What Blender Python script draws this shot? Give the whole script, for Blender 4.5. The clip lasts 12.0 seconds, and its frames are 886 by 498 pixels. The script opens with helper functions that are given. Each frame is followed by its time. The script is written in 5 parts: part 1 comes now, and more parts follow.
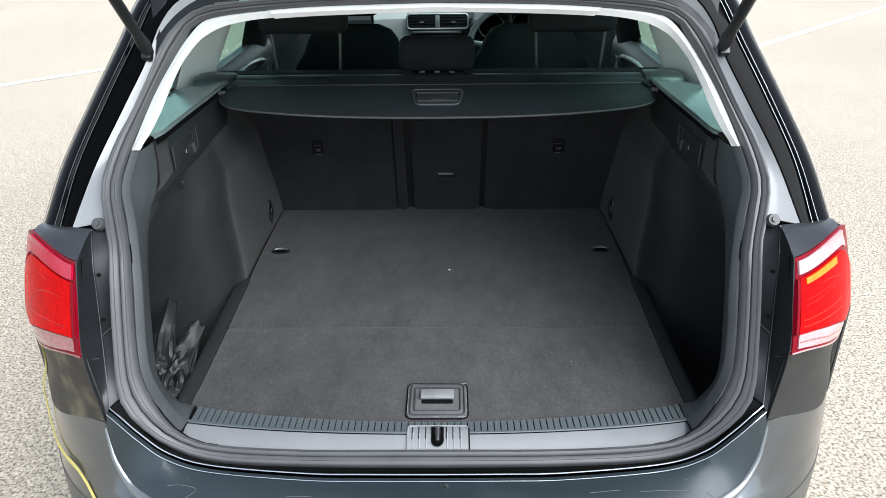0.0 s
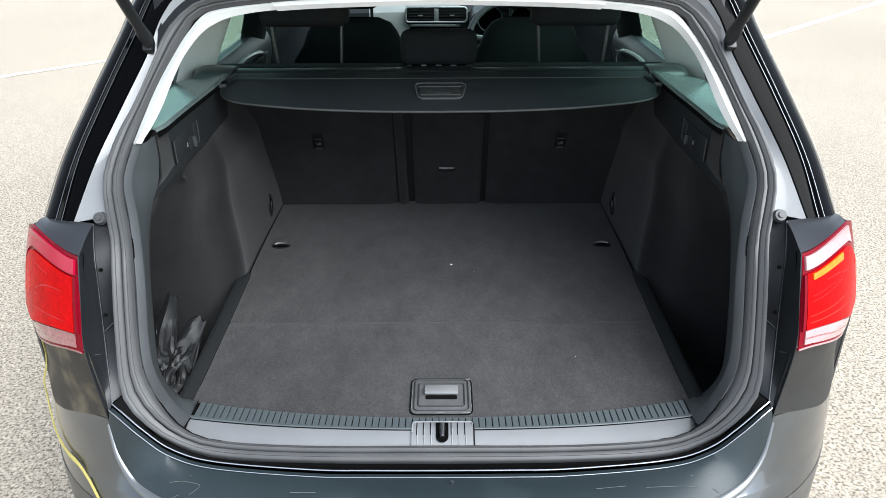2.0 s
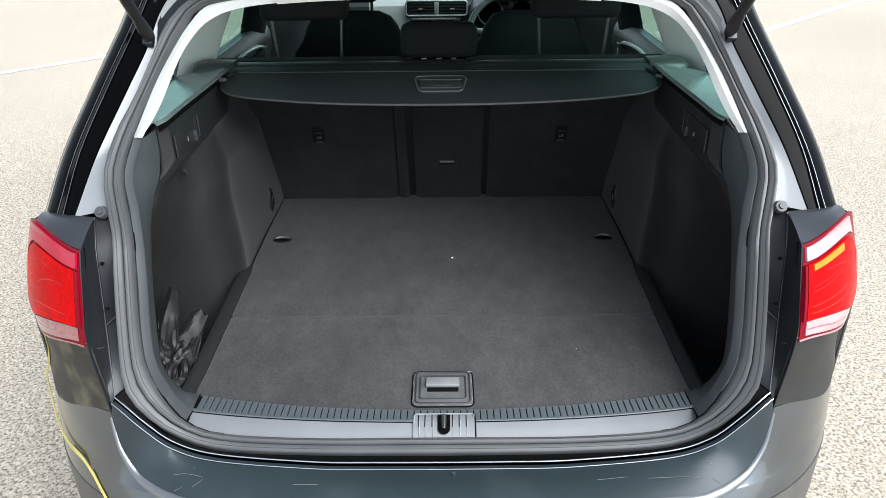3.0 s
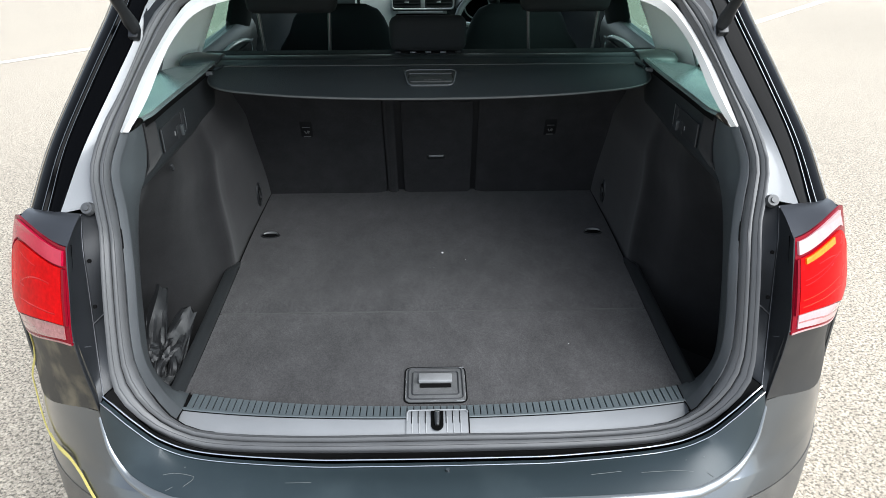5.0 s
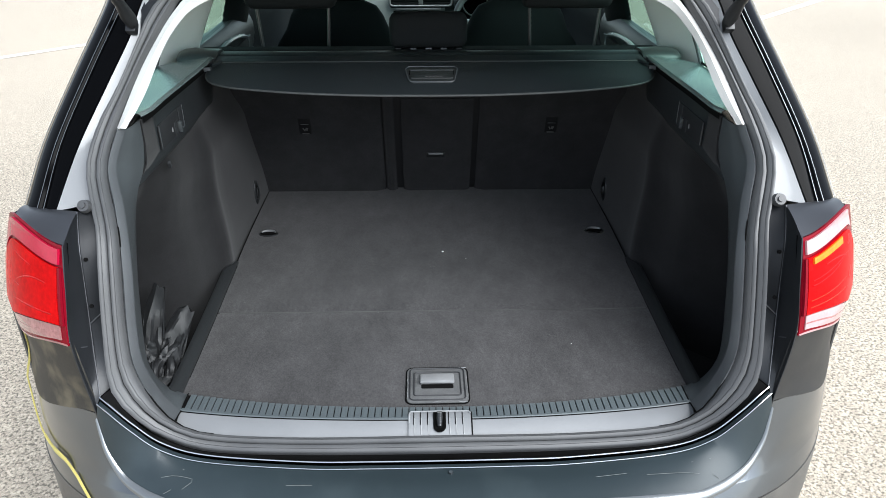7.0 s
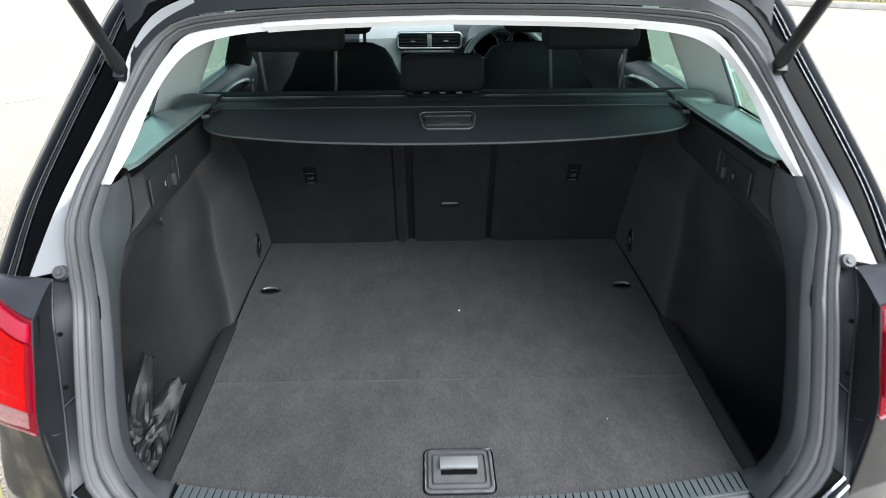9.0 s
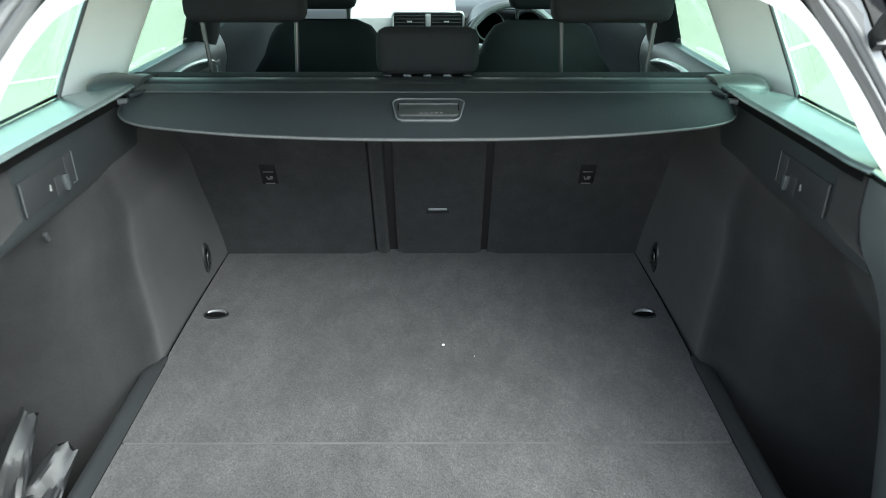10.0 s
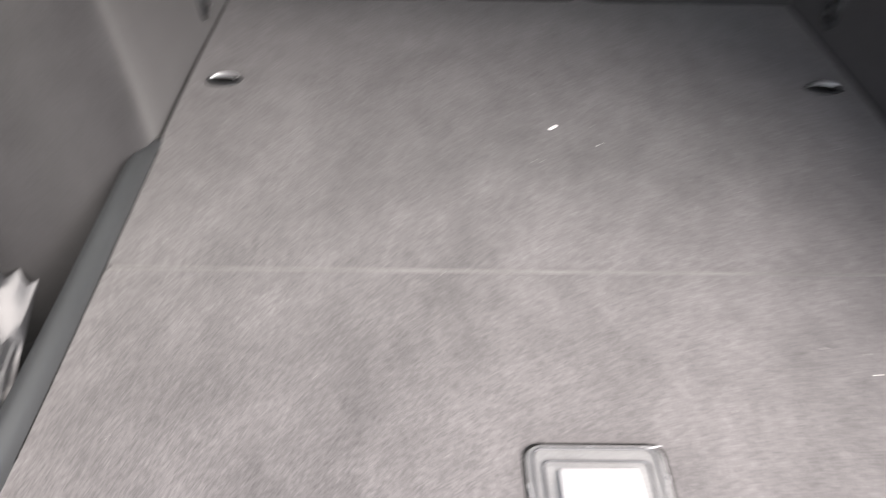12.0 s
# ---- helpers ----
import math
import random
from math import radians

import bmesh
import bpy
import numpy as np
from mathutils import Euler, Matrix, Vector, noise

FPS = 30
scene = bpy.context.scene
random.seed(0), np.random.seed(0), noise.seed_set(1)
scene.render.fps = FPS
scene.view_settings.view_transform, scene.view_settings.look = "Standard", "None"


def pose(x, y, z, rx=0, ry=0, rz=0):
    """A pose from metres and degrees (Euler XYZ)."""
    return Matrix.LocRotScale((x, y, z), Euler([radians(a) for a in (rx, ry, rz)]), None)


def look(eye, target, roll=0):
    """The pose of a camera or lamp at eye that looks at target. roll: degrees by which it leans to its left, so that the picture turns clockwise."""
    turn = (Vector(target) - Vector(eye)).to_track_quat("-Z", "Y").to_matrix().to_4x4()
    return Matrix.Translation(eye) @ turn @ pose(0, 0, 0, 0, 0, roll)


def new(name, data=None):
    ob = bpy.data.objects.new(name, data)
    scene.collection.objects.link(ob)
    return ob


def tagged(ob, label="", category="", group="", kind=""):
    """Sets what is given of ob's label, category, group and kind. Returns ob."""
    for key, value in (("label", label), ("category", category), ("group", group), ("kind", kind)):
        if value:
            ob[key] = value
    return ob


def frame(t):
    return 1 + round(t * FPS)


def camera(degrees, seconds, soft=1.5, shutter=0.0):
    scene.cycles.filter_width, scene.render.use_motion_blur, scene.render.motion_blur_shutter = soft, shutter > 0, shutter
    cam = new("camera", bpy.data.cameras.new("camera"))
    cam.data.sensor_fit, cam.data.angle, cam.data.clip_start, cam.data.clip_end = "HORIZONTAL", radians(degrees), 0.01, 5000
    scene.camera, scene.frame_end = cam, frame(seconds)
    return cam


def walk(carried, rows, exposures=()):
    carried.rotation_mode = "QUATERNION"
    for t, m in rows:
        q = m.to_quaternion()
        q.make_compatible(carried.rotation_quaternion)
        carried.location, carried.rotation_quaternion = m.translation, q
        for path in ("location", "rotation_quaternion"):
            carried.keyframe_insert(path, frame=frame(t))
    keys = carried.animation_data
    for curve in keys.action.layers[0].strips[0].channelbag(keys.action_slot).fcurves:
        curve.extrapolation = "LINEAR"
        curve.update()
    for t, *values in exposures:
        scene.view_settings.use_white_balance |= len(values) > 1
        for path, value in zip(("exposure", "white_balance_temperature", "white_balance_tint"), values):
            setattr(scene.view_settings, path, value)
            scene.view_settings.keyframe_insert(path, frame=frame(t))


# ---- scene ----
cam = camera(64.1, 12.0, soft=0.85, shutter=0.5)
PATH = [
    (0, (0.028, -0.795, 1.522), (0.008, 0.996, 0.632), -0.6),
    (0.5, (0.016, -0.798, 1.523), (0.001, 0.989, 0.624), -0.1),
    (1, (0.014, -0.793, 1.521), (0.012, 0.994, 0.624), -0.7),
    (1.5, (0.009, -0.789, 1.521), (0.008, 0.995, 0.617), -0.3),
    (2, (0.009, -0.787, 1.52), (0.004, 0.997, 0.615), -0.3),
    (2.5, (0.008, -0.788, 1.515), (-0.002, 0.995, 0.61), -0.7),
    (3, (0.01, -0.79, 1.517), (0.001, 0.987, 0.599), -0.6),
    (5, (-0.005, -0.781, 1.515), (0.03, 0.988, 0.582), -0.2),
    (5.5, (-0.006, -0.778, 1.514), (0.03, 0.998, 0.594), -0.2),
    (6, (-0.005, -0.773, 1.511), (0.049, 0.997, 0.583), 0.3),
    (6.5, (-0.012, -0.767, 1.508), (0.043, 0.999, 0.57), 0.3),
    (8.3, (-0.028, -0.722, 1.507), (0.008, 1.057, 0.594), -0.8),
    (8.5, (-0.03, -0.704, 1.498), (0.018, 1.095, 0.626), -1.0),
    (9, (-0.045, -0.613, 1.482), (-0.005, 1.202, 0.643), -0.3),
    (9.5, (-0.004, -0.428, 1.446), (0.017, 1.383, 0.597), 0.7),
    (10, (0.018, -0.294, 1.398), (0.029, 1.51, 0.534), 0.1),
    (10.5, (0.014, -0.21, 1.328), (0.07, 1.592, 0.462), -0.2),
    (10.8, (0.009, -0.166, 1.318), (0.071, 1.586, 0.356), -0.4),
    (11, (0.005, -0.157, 1.302), (0.065, 1.579, 0.311), 0.2),
    (11.5, (-0.045, -0.112, 1.253), (0.007, 1.545, 0.135), -2.4),
    (11.6, (-0.063, -0.076, 1.257), (0.015, 1.547, 0.09), -2.2),
    (11.7, (-0.095, -0.049, 1.221), (0.035, 1.558, 0.038), 2.9),
    (11.8, (-0.116, -0.008, 1.205), (0.023, 1.513, -0.087), 3.5),
    (11.9, (-0.141, 0.033, 1.196), (-0.015, 1.515, -0.142), 2.8),
    (12, (-0.14, 0.047, 1.169), (-0.106, 1.511, -0.192), 1.5),
]
EXPOSURES = [(0, 1.55, 6150, 8), (6.5, 1.55, 6150, 8), (8.5, 1.78, 6150, 8), (9, 1.8, 6150, 8), (9.5, 2.05, 6150, 5), (10, 2.8, 6250, 2), (10.5, 3.42, 6250, 4),
             (11, 3.82, 6450, 13), (11.5, 3.82, 6750, 15), (12, 3.5, 7000, 17)]
walk(cam, [(t, look(eye, target, roll)) for t, eye, target, roll in PATH],
     exposures=EXPOSURES)

# ---- light ----
world = bpy.data.worlds.new("world")
scene.world = world
world.use_nodes = True
wn, wl = world.node_tree.nodes, world.node_tree.links
wn.clear()
sky = wn.new("ShaderNodeTexSky")
sky.sky_type, sky.sun_disc = "NISHITA", False
sky.sun_elevation, sky.sun_rotation = radians(55), radians(125)
soften = wn.new("ShaderNodeHueSaturation")
soften.inputs["Saturation"].default_value = 0.38
back = wn.new("ShaderNodeBackground")
back.inputs["Strength"].default_value = 0.122
wout = wn.new("ShaderNodeOutputWorld")
wl.new(sky.outputs[0], soften.inputs["Color"])
wl.new(soften.outputs[0], back.inputs[0])
wl.new(back.outputs[0], wout.inputs[0])
sun_data = bpy.data.lights.new("sun", "SUN")
sun_data.energy, sun_data.angle, sun_data.color = 2.55, radians(58), (1.0, 0.98, 0.95)
sun = new("sun", sun_data)
sun.matrix_world = look((4.7, -3.3, 7.2), (0, 0.5, 0.6))


# ---- materials ----
def material(name, color, rough=0.5, metal=0.0, vary=0.25, scale=30.0, fine=400.0, bump=0.15, depth=0.001,
             coat=0.0, spec=0.5, stain=None, stain_scale=3.0, stain_amount=0.5, sheen=0.0, detail=6.0):
    """A principled surface with variation at two scales, a fine relief and an optional stain colour."""
    m = bpy.data.materials.new(name)
    m.use_nodes = True
    n, l = m.node_tree.nodes, m.node_tree.links
    b = n["Principled BSDF"]
    tc = n.new("ShaderNodeTexCoord")
    big, small = n.new("ShaderNodeTexNoise"), n.new("ShaderNodeTexNoise")
    big.inputs["Scale"].default_value, big.inputs["Detail"].default_value = scale, 4.0
    small.inputs["Scale"].default_value, small.inputs["Detail"].default_value = fine, detail
    for x in (big, small):
        l.new(tc.outputs["Object"], x.inputs["Vector"])
    add = n.new("ShaderNodeMath")
    add.operation = "ADD"
    l.new(big.outputs[0], add.inputs[0])
    l.new(small.outputs[0], add.inputs[1])
    ramp = n.new("ShaderNodeMapRange")
    ramp.inputs[1].default_value, ramp.inputs[2].default_value = 0.6, 1.4
    ramp.inputs[3].default_value, ramp.inputs[4].default_value = 1 - vary, 1 + vary
    l.new(add.outputs[0], ramp.inputs[0])
    mul = n.new("ShaderNodeMix")
    mul.data_type, mul.blend_type = "RGBA", "MULTIPLY"
    mul.inputs["Factor"].default_value = 1.0
    mul.inputs["A"].default_value = (*color, 1)
    l.new(ramp.outputs[0], mul.inputs["B"])
    out = mul.outputs["Result"]
    if stain:
        sn = n.new("ShaderNodeTexNoise")
        sn.inputs["Scale"].default_value, sn.inputs["Detail"].default_value = stain_scale, 8.0
        l.new(tc.outputs["Object"], sn.inputs["Vector"])
        sr = n.new("ShaderNodeMapRange")
        sr.inputs[1].default_value, sr.inputs[2].default_value = 0.48, 0.72
        sr.inputs[4].default_value = stain_amount
        l.new(sn.outputs[0], sr.inputs[0])
        mx = n.new("ShaderNodeMix")
        mx.data_type = "RGBA"
        l.new(sr.outputs[0], mx.inputs["Factor"])
        l.new(out, mx.inputs["A"])
        mx.inputs["B"].default_value = (*stain, 1)
        out = mx.outputs["Result"]
    l.new(out, b.inputs["Base Color"])
    rr = n.new("ShaderNodeMapRange")
    rr.inputs[3].default_value, rr.inputs[4].default_value = max(0.02, rough - 0.08), min(1.0, rough + 0.08)
    l.new(big.outputs[0], rr.inputs[0])
    l.new(rr.outputs[0], b.inputs["Roughness"])
    b.inputs["Metallic"].default_value = metal
    b.inputs["Specular IOR Level"].default_value = spec
    b.inputs["Coat Weight"].default_value = coat
    b.inputs["Coat Roughness"].default_value = 0.04
    if sheen:
        b.inputs["Sheen Weight"].default_value, b.inputs["Sheen Roughness"].default_value = sheen, 0.5
    if bump:
        bp = n.new("ShaderNodeBump")
        bp.inputs["Strength"].default_value, bp.inputs["Distance"].default_value = bump, depth
        l.new(small.outputs[0], bp.inputs["Height"])
        l.new(bp.outputs[0], b.inputs["Normal"])
    return m


def glass(name, tint, gloss=0.09, rough=0.0):
    """Thin tinted glazing: clear in its own colour, with a mirror share on top."""
    m = bpy.data.materials.new(name)
    m.use_nodes = True
    n, l = m.node_tree.nodes, m.node_tree.links
    n.clear()
    t, g, mix, fr, pw, o = (n.new("ShaderNode" + k) for k in ("BsdfTransparent", "BsdfGlossy", "MixShader", "LayerWeight", "MapRange", "OutputMaterial"))
    t.inputs[0].default_value = (*tint, 1)
    g.inputs["Roughness"].default_value = rough
    fr.inputs[0].default_value = 0.25
    pw.inputs[3].default_value, pw.inputs[4].default_value = gloss * 0.5, 0.7
    l.new(fr.outputs["Facing"], pw.inputs[0])
    l.new(pw.outputs[0], mix.inputs[0])
    l.new(t.outputs[0], mix.inputs[1])
    l.new(g.outputs[0], mix.inputs[2])
    l.new(mix.outputs[0], o.inputs[0])
    return m


def asphalt():
    """Pale worn asphalt: light aggregate stones in a greyer binder, with broad bleached patches."""
    m = bpy.data.materials.new("asphalt")
    m.use_nodes = True
    n, l = m.node_tree.nodes, m.node_tree.links
    b = n["Principled BSDF"]
    tc = n.new("ShaderNodeTexCoord")
    v = n.new("ShaderNodeTexVoronoi")
    v.inputs["Scale"].default_value = 95
    v2 = n.new("ShaderNodeTexVoronoi")
    v2.feature = "DISTANCE_TO_EDGE"
    v2.inputs["Scale"].default_value = 95
    nz = n.new("ShaderNodeTexNoise")
    nz.inputs["Scale"].default_value, nz.inputs["Detail"].default_value = 0.5, 6
    nf = n.new("ShaderNodeTexNoise")
    nf.inputs["Scale"].default_value, nf.inputs["Detail"].default_value = 105, 4
    for x in (v, v2, nz, nf):
        l.new(tc.outputs["Object"], x.inputs["Vector"])
    sep = n.new("ShaderNodeSeparateColor")
    l.new(v.outputs["Color"], sep.inputs[0])
    cr = n.new("ShaderNodeValToRGB")
    cr.color_ramp.elements[0].color, cr.color_ramp.elements[1].color = (0.358, 0.312, 0.244, 1), (0.522, 0.458, 0.363, 1)
    e = cr.color_ramp.elements.new(0.45)
    e.color = (0.441, 0.383, 0.303, 1)
    l.new(sep.outputs[0], cr.inputs[0])
    edge = n.new("ShaderNodeMapRange")
    edge.inputs[1].default_value, edge.inputs[2].default_value = 0.03, 0.13
    edge.inputs[3].default_value, edge.inputs[4].default_value = 0.72, 1.0
    l.new(v2.outputs["Distance"], edge.inputs[0])
    pit = n.new("ShaderNodeMapRange")
    pit.inputs[1].default_value, pit.inputs[2].default_value = 0.40, 0.50
    pit.inputs[3].default_value, pit.inputs[4].default_value = 0.40, 1.0
    l.new(nf.outputs[0], pit.inputs[0])
    both = n.new("ShaderNodeMath")
    both.operation = "MULTIPLY"
    l.new(edge.outputs[0], both.inputs[0])
    l.new(pit.outputs[0], both.inputs[1])
    m1 = n.new("ShaderNodeMix")
    m1.data_type, m1.blend_type = "RGBA", "MULTIPLY"
    m1.inputs["Factor"].default_value = 1
    l.new(cr.outputs[0], m1.inputs["A"])
    l.new(both.outputs[0], m1.inputs["B"])
    pr = n.new("ShaderNodeMapRange")
    pr.inputs[1].default_value, pr.inputs[2].default_value = 0.3, 0.7
    pr.inputs[3].default_value, pr.inputs[4].default_value = 0.93, 1.07
    l.new(nz.outputs[0], pr.inputs[0])
    m2 = n.new("ShaderNodeMix")
    m2.data_type, m2.blend_type = "RGBA", "MULTIPLY"
    m2.inputs["Factor"].default_value = 1
    l.new(m1.outputs["Result"], m2.inputs["A"])
    l.new(pr.outputs[0], m2.inputs["B"])
    l.new(m2.outputs["Result"], b.inputs["Base Color"])
    b.inputs["Roughness"].default_value = 0.85
    bp = n.new("ShaderNodeBump")
    bp.inputs["Strength"].default_value, bp.inputs["Distance"].default_value = 0.6, 0.004
    l.new(both.outputs[0], bp.inputs["Height"])
    l.new(bp.outputs[0], b.inputs["Normal"])
    return m


def carpet(name, base, grain=0.5, scale=1.0):
    """Needle-felt carpet: fibres at two sizes over broad, faint worn areas."""
    m = bpy.data.materials.new(name)
    m.use_nodes = True
    n, l = m.node_tree.nodes, m.node_tree.links
    b = n["Principled BSDF"]
    tc = n.new("ShaderNodeTexCoord")
    warp = n.new("ShaderNodeMapping")
    warp.inputs["Scale"].default_value = (1.0, 0.6, 1.0)
    warp.inputs["Rotation"].default_value = (0, 0, radians(25))
    l.new(tc.outputs["Object"], warp.inputs[0])
    out, heights = None, []
    for size, detail, low, high, amount in ((800, 3, .34, .66, grain), (360, 4, .34, .66, grain), (150, 4, .34, .66, grain * .4), (26, 6, .32, .68, .09), (6.5, 8, .32, .68, .15)):
        z = n.new("ShaderNodeTexNoise")
        z.inputs["Scale"].default_value, z.inputs["Detail"].default_value = size * scale, detail
        l.new(warp.outputs[0], z.inputs["Vector"])
        r = n.new("ShaderNodeMapRange")
        r.inputs[1].default_value, r.inputs[2].default_value = low, high
        r.inputs[3].default_value, r.inputs[4].default_value = 1 - amount, 1 + amount
        l.new(z.outputs[0], r.inputs[0])
        heights.append(r)
        mx = n.new("ShaderNodeMix")
        mx.data_type, mx.blend_type = "RGBA", "MULTIPLY"
        mx.inputs["Factor"].default_value = 1.0
        if out is None:
            mx.inputs["A"].default_value = (*base, 1)
        else:
            l.new(out, mx.inputs["A"])
        l.new(r.outputs[0], mx.inputs["B"])
        out = mx.outputs["Result"]
    l.new(out, b.inputs["Base Color"])
    b.inputs["Roughness"].default_value = 0.95
    b.inputs["Specular IOR Level"].default_value = 0.1
    b.inputs["Sheen Weight"].default_value, b.inputs["Sheen Roughness"].default_value = 0.12, 0.5
    bp = n.new("ShaderNodeBump")
    bp.inputs["Strength"].default_value, bp.inputs["Distance"].default_value = 0.3, 0.001
    l.new(heights[1].outputs[0], bp.inputs["Height"])
    l.new(bp.outputs[0], b.inputs["Normal"])
    return m


def leathercloth():
    """Dark vinyl with a fine rippled grain; window light's blue-teal cast in its colour."""
    m = material("cover_vinyl", (0.0152, 0.0188, 0.0212), 0.42, vary=0.2, scale=6, fine=900, bump=0, spec=0.35)
    n, l = m.node_tree.nodes, m.node_tree.links
    v = n.new("ShaderNodeTexVoronoi")
    mp = n.new("ShaderNodeMapping")
    mp.inputs["Scale"].default_value = (700, 330, 200)
    tc = n.new("ShaderNodeTexCoord")
    l.new(tc.outputs["Object"], mp.inputs[0])
    l.new(mp.outputs[0], v.inputs["Vector"])
    v.inputs["Scale"].default_value = 1.0
    bp = n.new("ShaderNodeBump")
    bp.inputs["Strength"].default_value, bp.inputs["Distance"].default_value = 0.35, 0.001
    l.new(v.outputs["Distance"], bp.inputs["Height"])
    l.new(bp.outputs[0], n["Principled BSDF"].inputs["Normal"])
    return m


ASPHALT = asphalt()
LINE_WHITE = material("road_paint", (0.66, 0.64, 0.60), 0.8, vary=0.2, scale=4, fine=120, bump=0.4, stain=(0.40, 0.37, 0.32), stain_scale=9, stain_amount=1.0)
KERB = material("concrete", (0.45, 0.43, 0.4), 0.9, vary=0.3, scale=5, fine=90, bump=0.4)
GRASS = material("worn_grass", (0.20, 0.165, 0.10), 0.95, vary=0.45, scale=3, fine=90, bump=0.5, stain=(0.12, 0.135, 0.045), stain_scale=2.5, stain_amount=0.9)
BLADES = material("grass_blades", (0.13, 0.15, 0.04), 0.7, vary=0.4, scale=3, fine=60, bump=0)
PAINT = material("grey_metallic_paint", (0.085, 0.093, 0.101), 0.3, metal=0.85, vary=0.08, scale=3, fine=2500, bump=0.02, coat=1.0, stain=(0.055, 0.057, 0.057), stain_scale=5, stain_amount=0.25)
DUSTY = material("dusty_paint", (0.021, 0.021, 0.021), 0.5, metal=0.0, vary=0.15, scale=12, fine=300, bump=0.05, spec=0.2, stain=(0.034, 0.033, 0.030), stain_scale=16, stain_amount=0.6)
# Bumper's top step only: darker than PAINT, barely metallic and uncoated.
PAINT_TOP = material("bumper_top_paint", (0.018, 0.026, 0.030), 0.34, metal=0.1, vary=0.12, scale=4, fine=900, bump=0.04, coat=0.0, spec=0.35, stain=(0.044, 0.057, 0.062), stain_scale=9, stain_amount=0.4)
# Brown stain holds the surroundings' reflection in the left corner, with some dust.
DUSTY_REFLECTION = material("dusty_brown_reflection_paint", (0.030, 0.028, 0.024), 0.55, metal=0.0, vary=0.25, scale=14, fine=260, bump=0.08, spec=0.2, stain=(0.13, 0.112, 0.076), stain_scale=20, stain_amount=0.75)
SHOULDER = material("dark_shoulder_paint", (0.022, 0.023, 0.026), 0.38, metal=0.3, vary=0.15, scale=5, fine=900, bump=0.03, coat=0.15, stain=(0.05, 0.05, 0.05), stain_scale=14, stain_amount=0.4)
# Paler than PAINT: the gutter's sky reflection is put into this colour.
GUTTER_PAINT = material("gutter_paint_sky_sheen", (0.18, 0.185, 0.19), 0.38, metal=0.2, vary=0.1, scale=5, fine=900, bump=0.03, coat=0.4)
# The bumper edge's highlight, put into a paler paint colour.
CREASE_PAINT = material("rolled_edge_highlight", (0.15, 0.16, 0.165), 0.3, metal=0.65, vary=0.1, scale=5, fine=900, bump=0.03, coat=0.4)
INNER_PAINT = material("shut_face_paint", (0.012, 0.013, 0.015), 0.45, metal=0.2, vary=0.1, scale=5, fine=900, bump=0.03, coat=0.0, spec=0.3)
BLACK_GLOSS = material("gloss_black", (0.0014, 0.0015, 0.0018), 0.07, vary=0.1, scale=8, fine=900, bump=0.01, spec=0.04)
BRIGHT = material("bright_moulding", (0.22, 0.23, 0.24), 0.34, metal=0.9, vary=0.08, scale=20, fine=600, bump=0.03)
CHROME = material("chrome", (0.5, 0.51, 0.52), 0.2, metal=1.0, vary=0.05, scale=30, fine=500, bump=0)
BAR_METAL = material("dull_ring_metal", (0.26, 0.265, 0.27), 0.4, metal=0.8, vary=0.1, scale=20, fine=500, bump=0.02)
POST = material("dark_chrome", (0.09, 0.092, 0.095), 0.35, metal=0.9, vary=0.1, scale=20, fine=500, bump=0.02)
RUBBER = material("black_rubber", (0.053, 0.054, 0.056), 0.45, vary=0.2, scale=14, fine=700, bump=0.15, stain=(0.06, 0.06, 0.06), stain_scale=30, stain_amount=0.35)
TRIM_DARK = material("grained_charcoal_plastic", (0.044, 0.0495, 0.0525), 0.48, vary=0.12, scale=8, fine=1400, bump=0.3, depth=0.0006)
SILL_PLASTIC = material("grained_grey_sill_plastic", (0.066, 0.072, 0.077), 0.42, vary=0.14, scale=7, fine=1300, bump=0.3, depth=0.0006, stain=(0.10, 0.105, 0.11), stain_scale=22, stain_amount=0.3)
# Raised brightness and green cast stand for light through the tinted glass.
TRIM_PALE = material("pale_pillar_plastic_green_light", (0.84, 0.90, 0.86), 0.55, vary=0.06, scale=6, fine=900, bump=0.2, depth=0.0005)
CHEEK = material("satin_cheek_plastic", (0.012, 0.0132, 0.0152), 0.4, vary=0.12, scale=8, fine=900, bump=0.1)
SEAM_LINE = material("pale_seam", (0.09, 0.093, 0.10), 0.35, metal=0.3, vary=0.1, scale=20, fine=700, bump=0)
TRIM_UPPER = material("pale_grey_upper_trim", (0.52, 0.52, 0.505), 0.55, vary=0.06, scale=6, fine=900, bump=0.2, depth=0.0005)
LOWER = material("dusty_lower_bumper", (0.075, 0.073, 0.068), 0.5, metal=0.2, vary=0.25, scale=9, fine=300, bump=0.15, stain=(0.13, 0.125, 0.11), stain_scale=12, stain_amount=0.6)
SCRATCH = material("pale_scratch", (0.12, 0.13, 0.13), 0.6, vary=0.3, scale=60, fine=700, bump=0)
HEADLINER = material("pale_headlining", (0.62, 0.62, 0.58), 0.9, vary=0.1, scale=10, fine=500, bump=0.3)
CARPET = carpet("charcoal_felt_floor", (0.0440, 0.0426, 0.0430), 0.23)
# Darker than the floor felt: the boot sides' shade is put into it.
CARPET_SIDE = carpet("shaded_felt_lining", (0.0115, 0.0113, 0.0119), 0.11)
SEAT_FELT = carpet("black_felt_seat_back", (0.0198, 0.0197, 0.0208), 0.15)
CLOTH = material("black_seat_cloth", (0.0130, 0.0145, 0.0158), 0.85, vary=0.25, scale=12, fine=700, bump=0.4, spec=0.2)
COVER_BLACK = material("matt_black_cover", (0.005, 0.005, 0.006), 0.65, vary=0.15, scale=12, fine=900, bump=0.15, spec=0.25)
